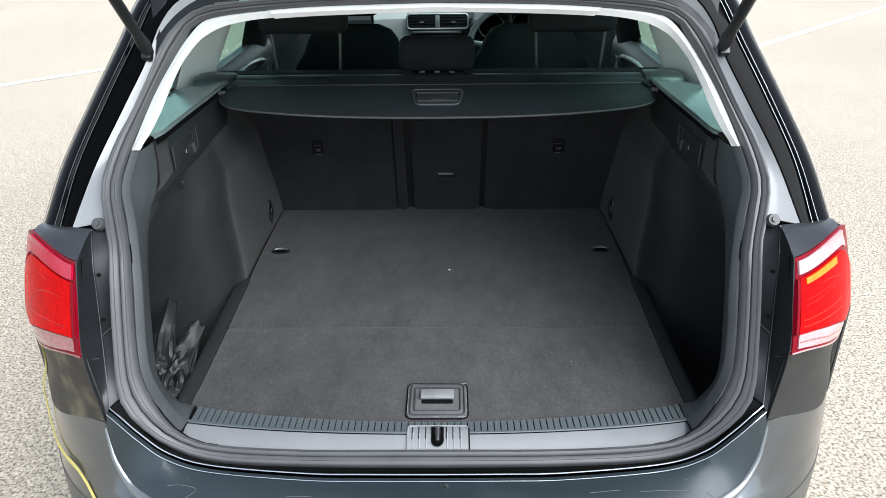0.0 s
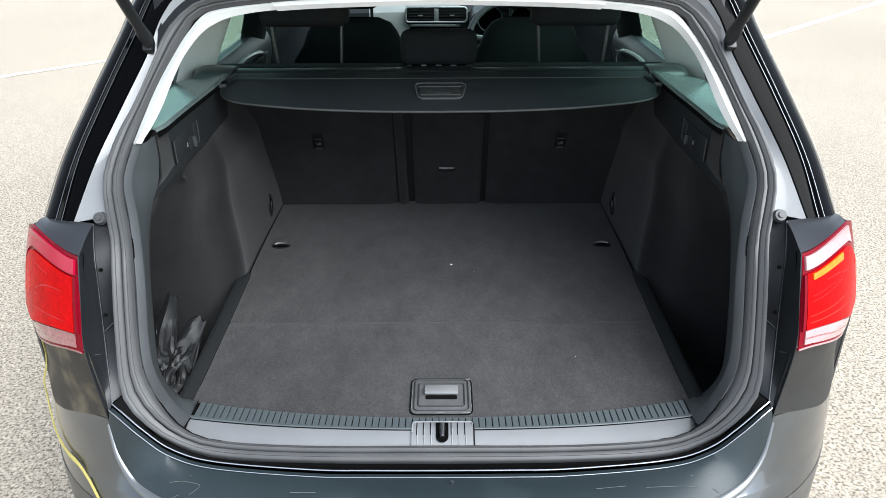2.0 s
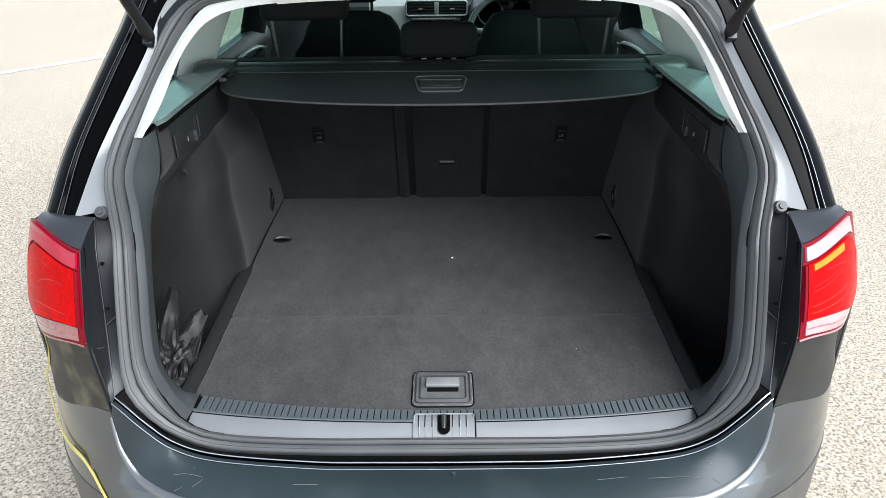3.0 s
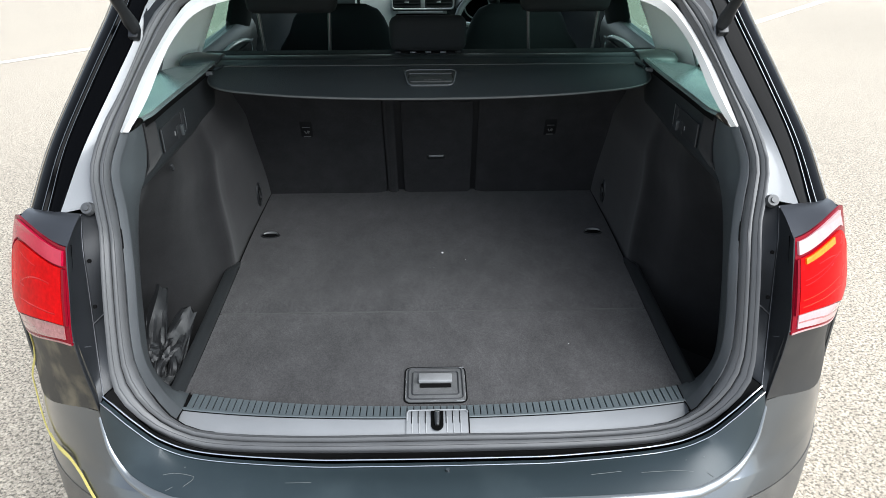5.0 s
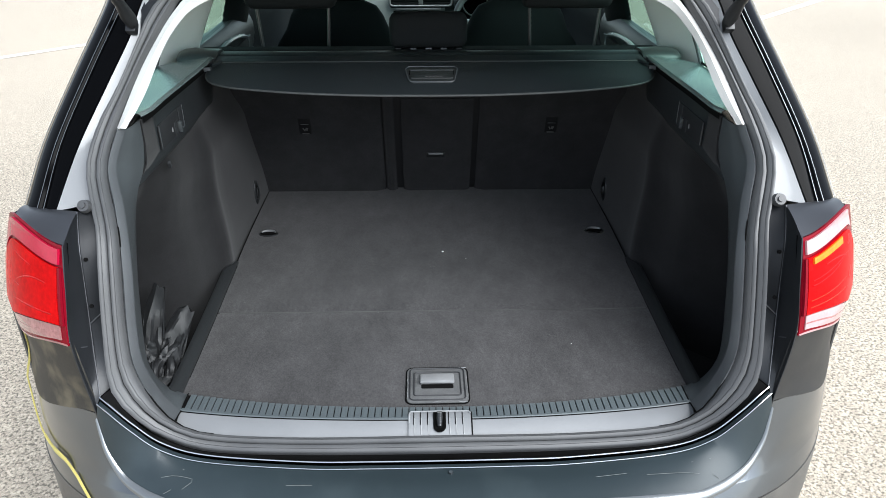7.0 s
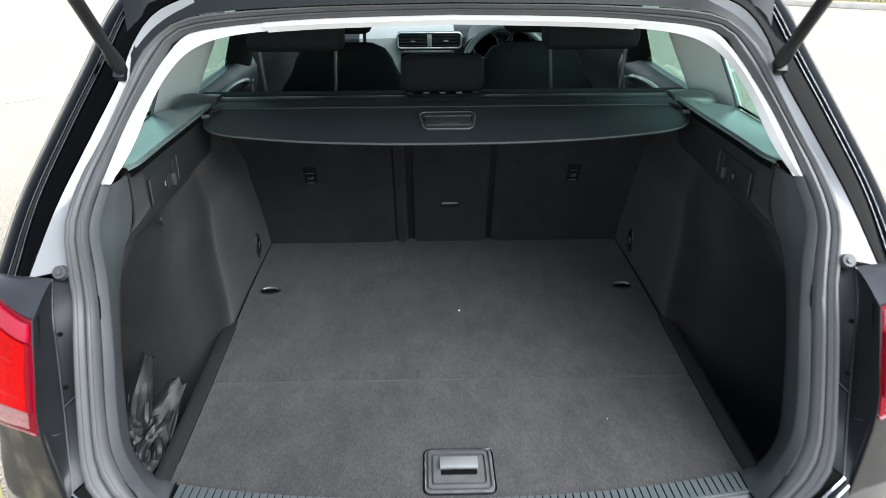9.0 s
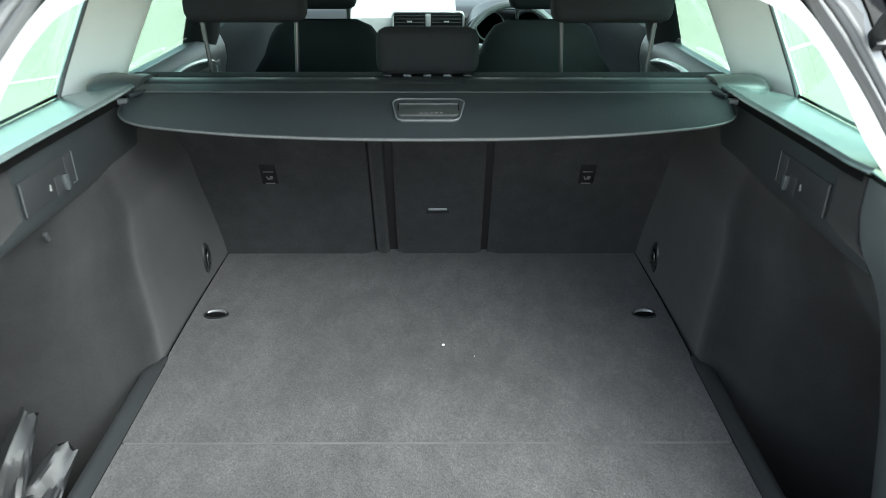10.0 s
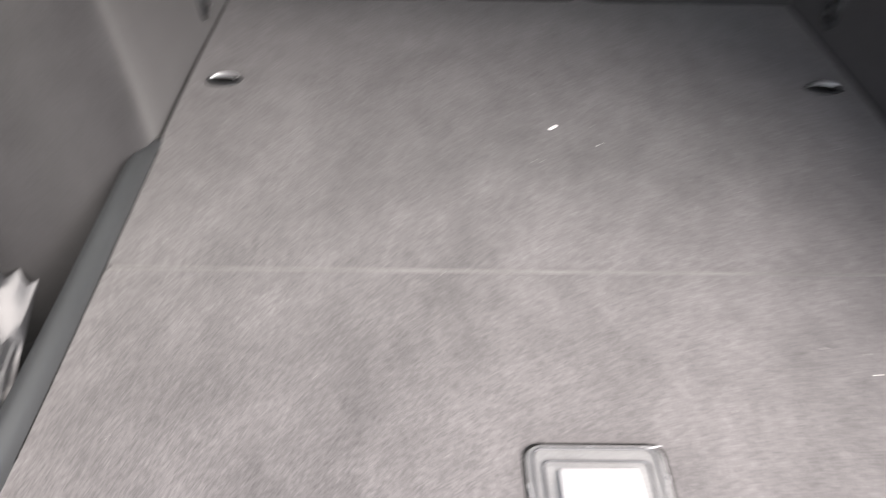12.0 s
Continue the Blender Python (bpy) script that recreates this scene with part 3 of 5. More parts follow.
def build_lamp(s):
    def z_top(x):
        return .978 + .020 * ease(.61, .715, x) - .105 * ease(.715, .805, x)

    def z_bot(x):
        return .826 - .062 * ease(.60, .82, x)

    lamp = part("tail_light", sheet([[(s * x, plan_y(x, z_bot(x) + (z_top(x) - z_bot(x)) * v) + .012, z_bot(x) + .004 + (z_top(x) - z_bot(x) - .008) * v) for x in np.linspace(.602, .735, 14)] for v in np.linspace(0, 1, 8)]), GAP, car, "red wrap-round tail light with a clear lower band")

    def patch(name, v0, v1, u0, u1, mat, lift, label, bulge=.006, parent=lamp):
        rows = []
        for v in np.linspace(v0, v1, 12):
            r = []
            for u in np.linspace(u0, u1, 22):
                x = .600 + (float(np.interp(v, (0, .5, .8, 1), (.806, .796, .772, .738))) - .600) * u
                z = z_bot(x) + (z_top(x) - z_bot(x)) * v
                y = plan_y(x, z) - lift - bulge * math.sin(math.pi * min(1, max(0, v)))
                r.append((s * x, y, z))
            rows.append(r)
        return part(name, sheet(rows, thick=-.004), mat, parent, label)

    patch("lens", 0, 1, 0, 1, DEEP_RED, .004, "deep red outer lens")
    stop = patch("stop_lens", .225, .80, .055, .985, RED_LENS, .009, "bright red lens")
    patch("lens_border", .225, .80, .015, .045, DEEP_RED, .0092, "", .006)
    patch("lens_end", .235, .80, .86, .985, EDGE_RED, .0098, "orange-tinted end of the lens")
    patch("clear_band", .055, .205, .06, .80 if s < 0 else .95, CLEAR_LENS if s < 0 else PALE_LENS, .0062, "pinkish clear reversing band")
    patch("band_line", .115, .130, .07, .78 if s < 0 else .92, CLEAR_LENS, .0068, "", .006)
    patch("lens_foot", .0, .018, .01, .98, PALE_LENS if s > 0 else CLEAR_LENS, .0052, "pale lower edge", .006)
    # right band's pale tone is a sky reflection put into the lens colour
    patch("upper_band", .84 if s > 0 else .825, .975, .04, .80 if s > 0 else .93, PALE_LENS if s > 0 else UPPER_RED, .009, "glossy upper band, with a painted sky reflection on the right lamp")
    if s > 0:
        patch("amber_cell", .735, .795, .12, .56, AMBER, .0125, "amber indicator cell")
    # moulded ribs behind the lens, curving up towards the flank
    ribs = ((.30, .10, .95, .16, EDGE_RED), (.37, .10, .95, .20, EDGE_RED), (.52, .12, .62, .10, DIM_RED), (.57, .12, .70, .08, DIM_RED), (.66, .30, .90, -.16, DIM_RED)) if s > 0 else (
            (.62, .20, .70, -.20, DIM_RED), (.33, .14, .86, .06, DIM_RED), (.47, .55, .84, .22, DIM_RED), (.70, .40, .72, .05, DIM_RED))
    for v0, u0, u1, climb, mat in ribs:
        pts = []
        for u in np.linspace(u0, u1, 14):
            v = v0 + climb * ((u - u0) / (u1 - u0)) ** 2.2
            x = .600 + (float(np.interp(v, (0, .5, .8, 1), (.806, .796, .772, .738))) - .600) * u
            z = z_bot(x) + (z_top(x) - z_bot(x)) * v
            pts.append((s * x, plan_y(x, z) - .0138 - .006 * math.sin(math.pi * v), z))
        part("lens_rib", tube(pts, .0011, 6), mat, stop)


for side in (1, -1):
    build_lamp(side)


def build_jamb(s):
    m = (lambda pts: [(s * x, y, z) for x, y, z in pts])
    out = spline([(.556, .204, .735), (.565, .247, .831), (.569, .289, .919), (.577, .331, .973), (.597, .374, 1.008)], 30)
    edge = spline([(.574, .196, .722), (.592, .254, .81), (.599, .287, .89), (.602, .307, .95), (.614, .352, .995)], 30)
    low, high = slice(0, 12), slice(11, 30)
    deep = np.array((0, .012, -.004))
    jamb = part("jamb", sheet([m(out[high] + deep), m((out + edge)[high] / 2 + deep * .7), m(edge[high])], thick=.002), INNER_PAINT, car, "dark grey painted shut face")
    part("lower_jamb", sheet([m(out[low] + deep), m((out + edge)[low] / 2 + deep * .7), m(edge[low])], thick=.002), CHEEK, car, "matt black lower shut face")
    k = 11
    part("seam", tube(m([out[k] + np.array((0, -.001, .003)), (out[k] + edge[k]) / 2 + np.array((0, .002, .003)), edge[k] + np.array((0, -.002, .003))]), .0011, 6), SEAM_LINE, jamb)
    # the black cheek between the shut face and the lamp
    inner = spline([(.579, .178, .692), (.600, .198, .828), (.601, .226, .91), (.601, .254, .979)], 30)
    part("cheek", sheet([m(edge), m((edge + inner) / 2 + np.array((.004, 0, 0))), m(inner)], thick=.002), CHEEK, car, "satin black cheek beside the tail light")
    part("seam", tube(m(edge + np.array((-.001, -.003, .001))), .0010, 6), SEAM_LINE, jamb)
    part("seam", tube(m(spline([edge[8] + np.array((.001, -.003, 0)), (edge[8] + inner[13]) / 2 + np.array((.003, -.004, 0)), inner[14] + np.array((-.001, -.002, 0))], 8)), .0008, 6), SEAM_LINE, jamb)
    # the shoulder over the lamp
    a = spline([(.614, .352, .996), (.665, .364, .996), (.719, .386, .994)], 14)
    b = np.array([(x, plan_y(x, .98) - .004, .9785 + .019 * ease(.61, .715, x) - .004 * ease(.68, .717, x)) for x in np.linspace(.601, .717, 14)])
    rows = [m(a + (b - a) * u + np.array((0, 0, .003 * math.sin(math.pi * u)))) for u in np.linspace(0, 1, 8)]
    part("shoulder", sheet(rows, thick=.002), SHOULDER, car, "glossy shoulder above the tail light")
    # small holes and the rubber buffer
    for y, z, x in ((.292, .935, .588), (.262, .862, .583)):
        bm = bmesh.new()
        bmesh.ops.create_cone(bm, cap_ends=True, segments=10, radius1=.0035, radius2=.0035, depth=.003, matrix=pose(s * x, y - .001, z, 65))
        part("screw_hole", bm, GAP, jamb)
    bm = bmesh.new()
    bmesh.ops.create_cone(bm, cap_ends=True, segments=20, radius1=.012, radius2=.010, depth=.010, matrix=pose(s * .602, .356, 1.004, 55))
    bmesh.ops.create_cone(bm, cap_ends=True, segments=20, radius1=.006, radius2=.005, depth=.014, matrix=pose(s * .602, .355, 1.005, 55))
    part("rubber_buffer", bm, RUBBER, car, "round rubber buffer")


for side in (1, -1):
    build_jamb(side)


def build_pillar(s):
    m = (lambda pts: [(s * x, y, z) for x, y, z in pts])
    so = spline([(.595, .372, 1.003), (.61, .425, 1.06), (.600, .478, 1.11), (.571, .52, 1.164), (.541, .571, 1.232), (.521, .608, 1.28), (.488, .632, 1.314), (.43, .648, 1.340)], 30)
    a1 = spline([(.654, .361, .992), (.632, .456, 1.081), (.591, .531, 1.171), (.557, .585, 1.242), (.535, .618, 1.30), (.50, .645, 1.345), (.44, .665, 1.372)], 30)
    b1 = spline([(.675, .364, .993), (.664, .456, 1.081), (.625, .538, 1.18), (.583, .608, 1.271), (.553, .653, 1.337), (.52, .69, 1.385), (.46, .72, 1.415)], 30)
    c1 = spline([(.686, .367, .995), (.673, .456, 1.081), (.634, .538, 1.18), (.592, .607, 1.271), (.562, .653, 1.337), (.53, .695, 1.388), (.47, .725, 1.42)], 30)
    d1 = spline([(.721, .387, .986), (.708, .478, 1.073), (.669, .563, 1.173), (.622, .641, 1.276), (.598, .681, 1.334), (.56, .73, 1.388), (.50, .76, 1.422)], 30)
    e1 = d1 + np.array((.010, .06, .006))
    dip = np.array((0, .012, -.006))
    rail = part("pillar_gutter", sheet([m(so + dip), m((so + a1) / 2 + dip * .6), m(a1)], thick=.002), GUTTER_PAINT, car, "painted water gutter, paled by a sky reflection in its colour")
    part("pillar_panel", sheet([m(a1), m(a1 + np.array((.002, -.002, .002))), m((a1 + b1) / 2 + np.array((0, -.003, .002))), m(b1)], thick=.002), BLACK_GLOSS, car, "gloss black pillar panel")
    part("moulding_bed", sheet([m(b1), m((b1 + c1) / 2 + np.array((0, .002, -.001))), m(c1)], thick=.002), BLACK_GLOSS, rail)
    part("bright_line", tube(m(b1 + np.array((.001, -.002, .002))), .0006, 6), BRIGHT, rail, "bright moulding line")
    part("bright_line", tube(m(c1 + np.array((.001, -.002, .002))), .0006, 6), BRIGHT, rail, "bright moulding line")
    part("pillar_outer", sheet([m(c1), m((c1 + d1) / 2 + np.array((.004, -.004, .002))), m(d1), m((d1 + e1) / 2 + np.array((.006, 0, 0))), m(e1)], thick=.002), BLACK_GLOSS, car, "gloss black outer pillar")
    part("pillar_edge", tube(m(d1 + np.array((.002, 0, .001))), .0006, 6), BRIGHT, rail)


for side in (1, -1):
    build_pillar(side)


def flank(y, z):
    """The half width of the body side."""
    x = np.interp(z, (.2, .35, .55, .75, .90, .97, 1.0, 1.03), (.82, .862, .876, .874, .835, .79, .755, .735))
    taper = (.020 + .055 * ease(.85, 1.0, z)) * ease(1.3, .45, y) + .10 * ease(3.6, 4.45, y)
    return x - taper


def build_shell():
    for s in (1, -1):
        rows = []
        for z in (.2, .28, .36, .45, .55, .65, .75, .83, .90, .94, .97, 1.0, 1.02):
            r = []
            for y in np.linspace(.47, 4.3, 70):
                zz = z
                for wy in (.93, 3.56):
                    d = abs(y - wy)
                    if d < .36:
                        zz = max(zz, .30 + math.sqrt(max(0, .36 ** 2 - d * d)))
                r.append((s * flank(y, zz), y, zz))
            rows.append(r)
        part("body_side", sheet(rows, thick=-.004), PAINT, car, "dark grey painted body side")
        # closes the flank on to the lamp and the bumper corner
        link = []
        for z in np.linspace(.2, .985, 14):
            xa = min(.9994 * half_w(z), np.interp(z, (.2, .67, .69, .82, .88, .93, .985), (.8565, .8565, .816, .806, .795, .772, .735)))
            ya = min(.46, plan_y(xa, z)) + .003
            link.append([(s * (xa + (flank(.47, z) - xa) * u), ya + (.472 - ya) * u, z) for u in (0, .5, 1)])
        part("body_link", sheet(link), DUSTY, car)
    # roof, outer skin and lining
    def roof_row(y, drop):
        z = np.interp(y, (.66, .9, 1.4, 2.0, 2.45), (1.425, 1.448, 1.468, 1.468, 1.44)) - drop
        half = [(x, y - .03 * (x / .56) ** 2 * ease(1.2, .66, y), z - .05 * (x / .56) ** 4) for x in np.linspace(0, .56, 12)]
        return across(half)
    ys = np.linspace(.70, 2.45, 16)
    part("roof", sheet([roof_row(y, 0) for y in ys], thick=-.003), PAINT, car, "dark grey painted roof")
    part("headlining", sheet([roof_row(y, .055) * np.array((.99, 1, 1)) for y in ys], thick=.01), HEADLINER, car, "pale grey headlining")
    # header over the opening, between seal and roof edge
    head = across(SEAL_OUT[40:][::-1])
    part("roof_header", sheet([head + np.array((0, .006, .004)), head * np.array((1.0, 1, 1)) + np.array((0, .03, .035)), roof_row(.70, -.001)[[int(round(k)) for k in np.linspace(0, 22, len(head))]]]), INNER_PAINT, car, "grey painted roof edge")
    # bonnet, scuttle and nose, plain
    rows = []
    for y, z in ((3.28, 1.02), (3.6, .985), (3.95, .93), (4.25, .84), (4.42, .70), (4.46, .5), (4.43, .25)):
        rows.append(across([(x, y - .14 * (x / .75) ** 3, z - .03 * (x / .75) ** 2) for x in np.linspace(0, flank(min(y, 4.3), 1.02) + .02, 12)]))
    part("bonnet", sheet(rows, thick=-.004), PAINT, car, "dark grey bonnet")
    part("underbody", box((0, 2.4, .21), (1.62, 3.9, .03)), GAP, car)
    # windscreen
    part("windscreen", sheet([across([(x, y - .08 * (x / .6) ** 2, z) for x in np.linspace(0, xw, 10)]) for y, z, xw in ((2.46, 1.43, .55), (2.9, 1.24, .62), (3.3, 1.03, .70))]), SCREEN, car, "clear windscreen")
    # glass, sills and inner pillars
    for s in (1, -1):
        def gx(z, y):
            return s * (np.interp(z, (1.0, 1.12, 1.38), (.70, .668, .575)) - .03 * ease(1.1, .6, y) + .012 * ease(1.3, 2.0, y))
        for name, lo, hi in (("quarter_window", (.50, 1.02), (.79, 1.20)), ("rear_door_window", (1.10, 1.78), (1.28, 1.84)), ("front_door_window", (2.10, 3.22), (2.10, 2.5))):
            rows = []
            for z in np.linspace(1.035, 1.39, 8):
                t = (z - 1.035) / .355
                a, b = lo[0] + (hi[0] - lo[0]) * t, lo[1] + (hi[1] - lo[1]) * t
                rows.append([(gx(z, y), y, z) for y in np.linspace(a, b, 10)])
            w = part(name, sheet(rows), TINT, car, "green-tinted side window")
            if name == "quarter_window":
                part("window_seal", tube([(gx(z, .954 + .48 * (z - 1.06)) - s * .008, .950 + .48 * (z - 1.06), z) for z in np.linspace(1.06, 1.39, 10)], .0038, 8), RUBBER, w, "black window seal")
        # C pillar lining, pale and rounded
        rows = []
        for z in np.linspace(1.06, 1.40, 8):
            t = (z - 1.06) / .34
            ya, yb = .954 + .163 * t, 1.168 + .20 * t
            x0 = abs(gx(z, 1.1))
            r = []
            for k in range(13):
                u = k / 12
                bow = float(np.interp(u, (0, .04, .3, .62, .78, .90, .97, 1), (0, .006, .030, .060, .064, .050, .025, .004)))
                r.append((s * (x0 - .004 - bow), ya + (yb - ya) * u, z))
            rows.append(r)
        part("pillar_lining", sheet(rows, thick=.003), TRIM_PALE, car, "pale grey pillar lining with green window light in its colour")
        # B pillar, dark
        rows = [[(s * (abs(gx(z, 2.06)) + .01 - .055 * math.sin(math.pi * k / 6)), 1.765 + .05 * k, z) for k in range(7)] for z in np.linspace(.35, 1.40, 14)]
        part("centre_pillar", sheet(rows), BLACK_PLASTIC, car, "dark centre pillar")
        # cant rail between glass and roof
        rows = []
        for y in np.linspace(.72, 2.5, 20):
            rows.append([(s * x, y, z) for x, z in ((.590, 1.365), (.596, 1.385), (.575, 1.405), (.553, 1.412), (.535, 1.40), (.548, 1.375), (.565, 1.36))])
        part("cant_rail", sheet(rows, closed=True), BLACK_GLOSS, car, "gloss black roof rail")
        # waist line outside
        part("waist_moulding", tube([(s * (flank(y, 1.02) + .003), y, 1.028) for y in np.linspace(.6, 3.2, 24)], .006, 6), BRIGHT, car, "bright waist moulding")
        # the waist shelf that joins glass and body side
        part("waist_inner", sheet([[(s * flank(y, 1.02), y, 1.022), (gx(1.04, y), y, 1.045)] for y in np.linspace(.46, 3.2, 20)]), BLACK_PLASTIC, car)


build_shell()


def build_wheels():
    for x in (.755, -.755):
        for y in (.93, 3.56):
            c = Vector((x, y, .316))
            bm = bmesh.new()
            prof = [(.20, .08), (.22, .098), (.27, .104), (.305, .095), (.316, .07), (.316, -.07), (.305, -.095), (.27, -.104), (.22, -.098), (.20, -.08)]
            sheet([[c + Vector((h, r * math.cos(a), r * math.sin(a))) for r, h in prof] for a in np.linspace(0, 2 * math.pi, 41)], bm, closed=True)
            bmesh.ops.remove_doubles(bm, verts=bm.verts[:], dist=1e-5)
            wheel = part("wheel", bm, TYRE, car, "black tyre on a silver alloy rim")
            bm = bmesh.new()
            for k in range(5):
                box((0, 0, .1), (.03, .045, .2), .008, None, bm)
                bmesh.ops.rotate(bm, verts=bm.verts[:], cent=(0, 0, 0), matrix=Euler((radians(72), 0, 0)).to_matrix())
            bmesh.ops.translate(bm, verts=bm.verts[:], vec=c + Vector((.06 if x > 0 else -.06, 0, 0)))
            part("rim", bm, ALLOY, wheel, "silver five-spoke rim")


build_wheels()


def build_tailgate():
    hinge, ang = Vector((0, .70, 1.425)), radians(41)
    d, up = Vector((0, -math.cos(ang), math.sin(ang))), Vector((0, math.sin(ang), math.cos(ang)))
    def lid(u, h, w):
        return across([Vector((x, 0, 0)) + hinge + d * (u - .03 * (x / .6) ** 2) + up * (h - .05 * (x / .6) ** 2) for x in np.linspace(0, w, 10)])
    gate = part("tailgate", sheet([lid(u, h, w) for u, h, w in ((.50, .05, .61), (.62, .09, .63), (.75, .10, .64), (.98, .06, .62), (1.02, .0, .60))], thick=.004), PAINT, car, "raised dark grey tailgate")
    part("tailgate_header", sheet([lid(u, h, w) for u, h, w in ((.0, .02, .50), (.05, .05, .52), (.10, .052, .525))], thick=.004), PAINT, gate)
    part("tailgate_lining", sheet([lid(u, h, w) for u, h, w in ((.48, .01, .57), (.75, .03, .60), (1.0, -.005, .58))], thick=.004), TRIM_DARK, gate, "charcoal tailgate lining")
    part("rear_window", sheet([lid(u, h, w) for u, h, w in ((.10, .05, .525), (.3, .055, .56), (.50, .048, .60))]), SCREEN, gate, "clear rear window")
    for k in (1, -1):
        part("window_surround", sheet([[(k * x, *(hinge + d * (u - .03 * (x / .6) ** 2) + up * (.045 - .05 * (x / .6) ** 2))[1:]) for x in (w - .07, w)] for u, w in ((.08, .525), (.3, .56), (.52, .60))], thick=.006), BLACK_GLOSS, gate)
    for s in (1, -1):
        a, b = Vector((s * .548, .575, 1.272)), Vector((s * .552, .575 - .34, 1.272 + .38))
        strut = part("gas_strut", tube([a.lerp(b, u) for u in (.10, .5, .95)], .0105, 12), BLACK_PLASTIC, car, "black gas strut of the tailgate")
        part("strut_rod", tube([a.lerp(b, u) for u in (.9, 1.05)], .004, 8), CHROME, strut)
        bm = tube([a.lerp(b, u) for u in (-.015, .02, .10)], [.011, .013, .009], 12)
        box(a + Vector((s * .004, .012, -.014)), (.020, .016, .026), .005, (-40, 0, 0), bm)
        part("strut_end", bm, BLACK_PLASTIC, strut, "ball joint on a bracket")


build_tailgate()


def build_yellow():
    # thin coloured bars stand in for a yellow reflection on the paint
    line = spline([(.761, 0, .767), (.778, 0, .704), (.771, 0, .649), (.735, 0, .61), (.698, 0, .598), (.657, 0, .597), (.631, 0, .579), (.609, 0, .562), (.586, 0, .545), (.560, 0, .528)], 46)
    for k, (i0, i1, r) in enumerate(((0, 25, .0016), (1, 24, .0010), (24, 46, .0024), (26, 45, .0014))):
        pts = []
        for x, y, z in line[i0:i1]:
            x, z = x - .006 * (k % 2), z - .006 * (k % 2)
            out = .003 + .008 * ease(.695, .66, z) * ease(.575, .605, z)
            pts.append((-x - out * .4, plan_y(x, z) - out, z))
        part("yellow_glint", tube(pts, r, 6), YELLOW, car, "thin yellow reflection round the bumper corner, built as stripes")


build_yellow()


# ---- the boot's trim ----
trim_a = [(.463, .2035, .655), (.494, .213, .693), (.524, .232, .751), (.534, .257, .81), (.540, .306, .91), (.560, .372, .99), (.583, .43, 1.045), (.574, .482, 1.10)]
trim_b = [(.468, .2945, .642), (.516, .318, .647), (.550, .345, .672), (.558, .362, .715), (.558, .378, .775), (.558, .402, .85), (.557, .445, .945), (.556, .478, .985), (.554, .515, 1.01), (.551, .53, 1.05), (.550, .53, 1.10)]


RIM_PLASTIC = material("worn_rim_plastic", (0.19, 0.195, 0.20), 0.4, vary=0.3, scale=40, fine=900, bump=0.1)
RIB_PLASTIC = material("rib_plastic", (0.062, 0.074, 0.079), 0.45, vary=0.15, scale=9, fine=1200, bump=0.25)


# Pale base carries the sky's sheen on the sloping sill plate.
PLATE = material("pale_sill_plate_sheen", (0.150, 0.155, 0.161), 0.5, vary=0.12, scale=9, fine=1300, bump=0.15, depth=0.0005, stain=(0.16, 0.165, 0.17), stain_scale=30, stain_amount=0.3)


def sill_xyz(x, y, z):
    """A point of the sill, bowed forward towards its ends."""
    q = abs(x) / .465
    return (x, y + float(np.interp(y, (.19, .222, .254), (.030, .024, .039))) * q ** 2, z + .008 * q ** 4)


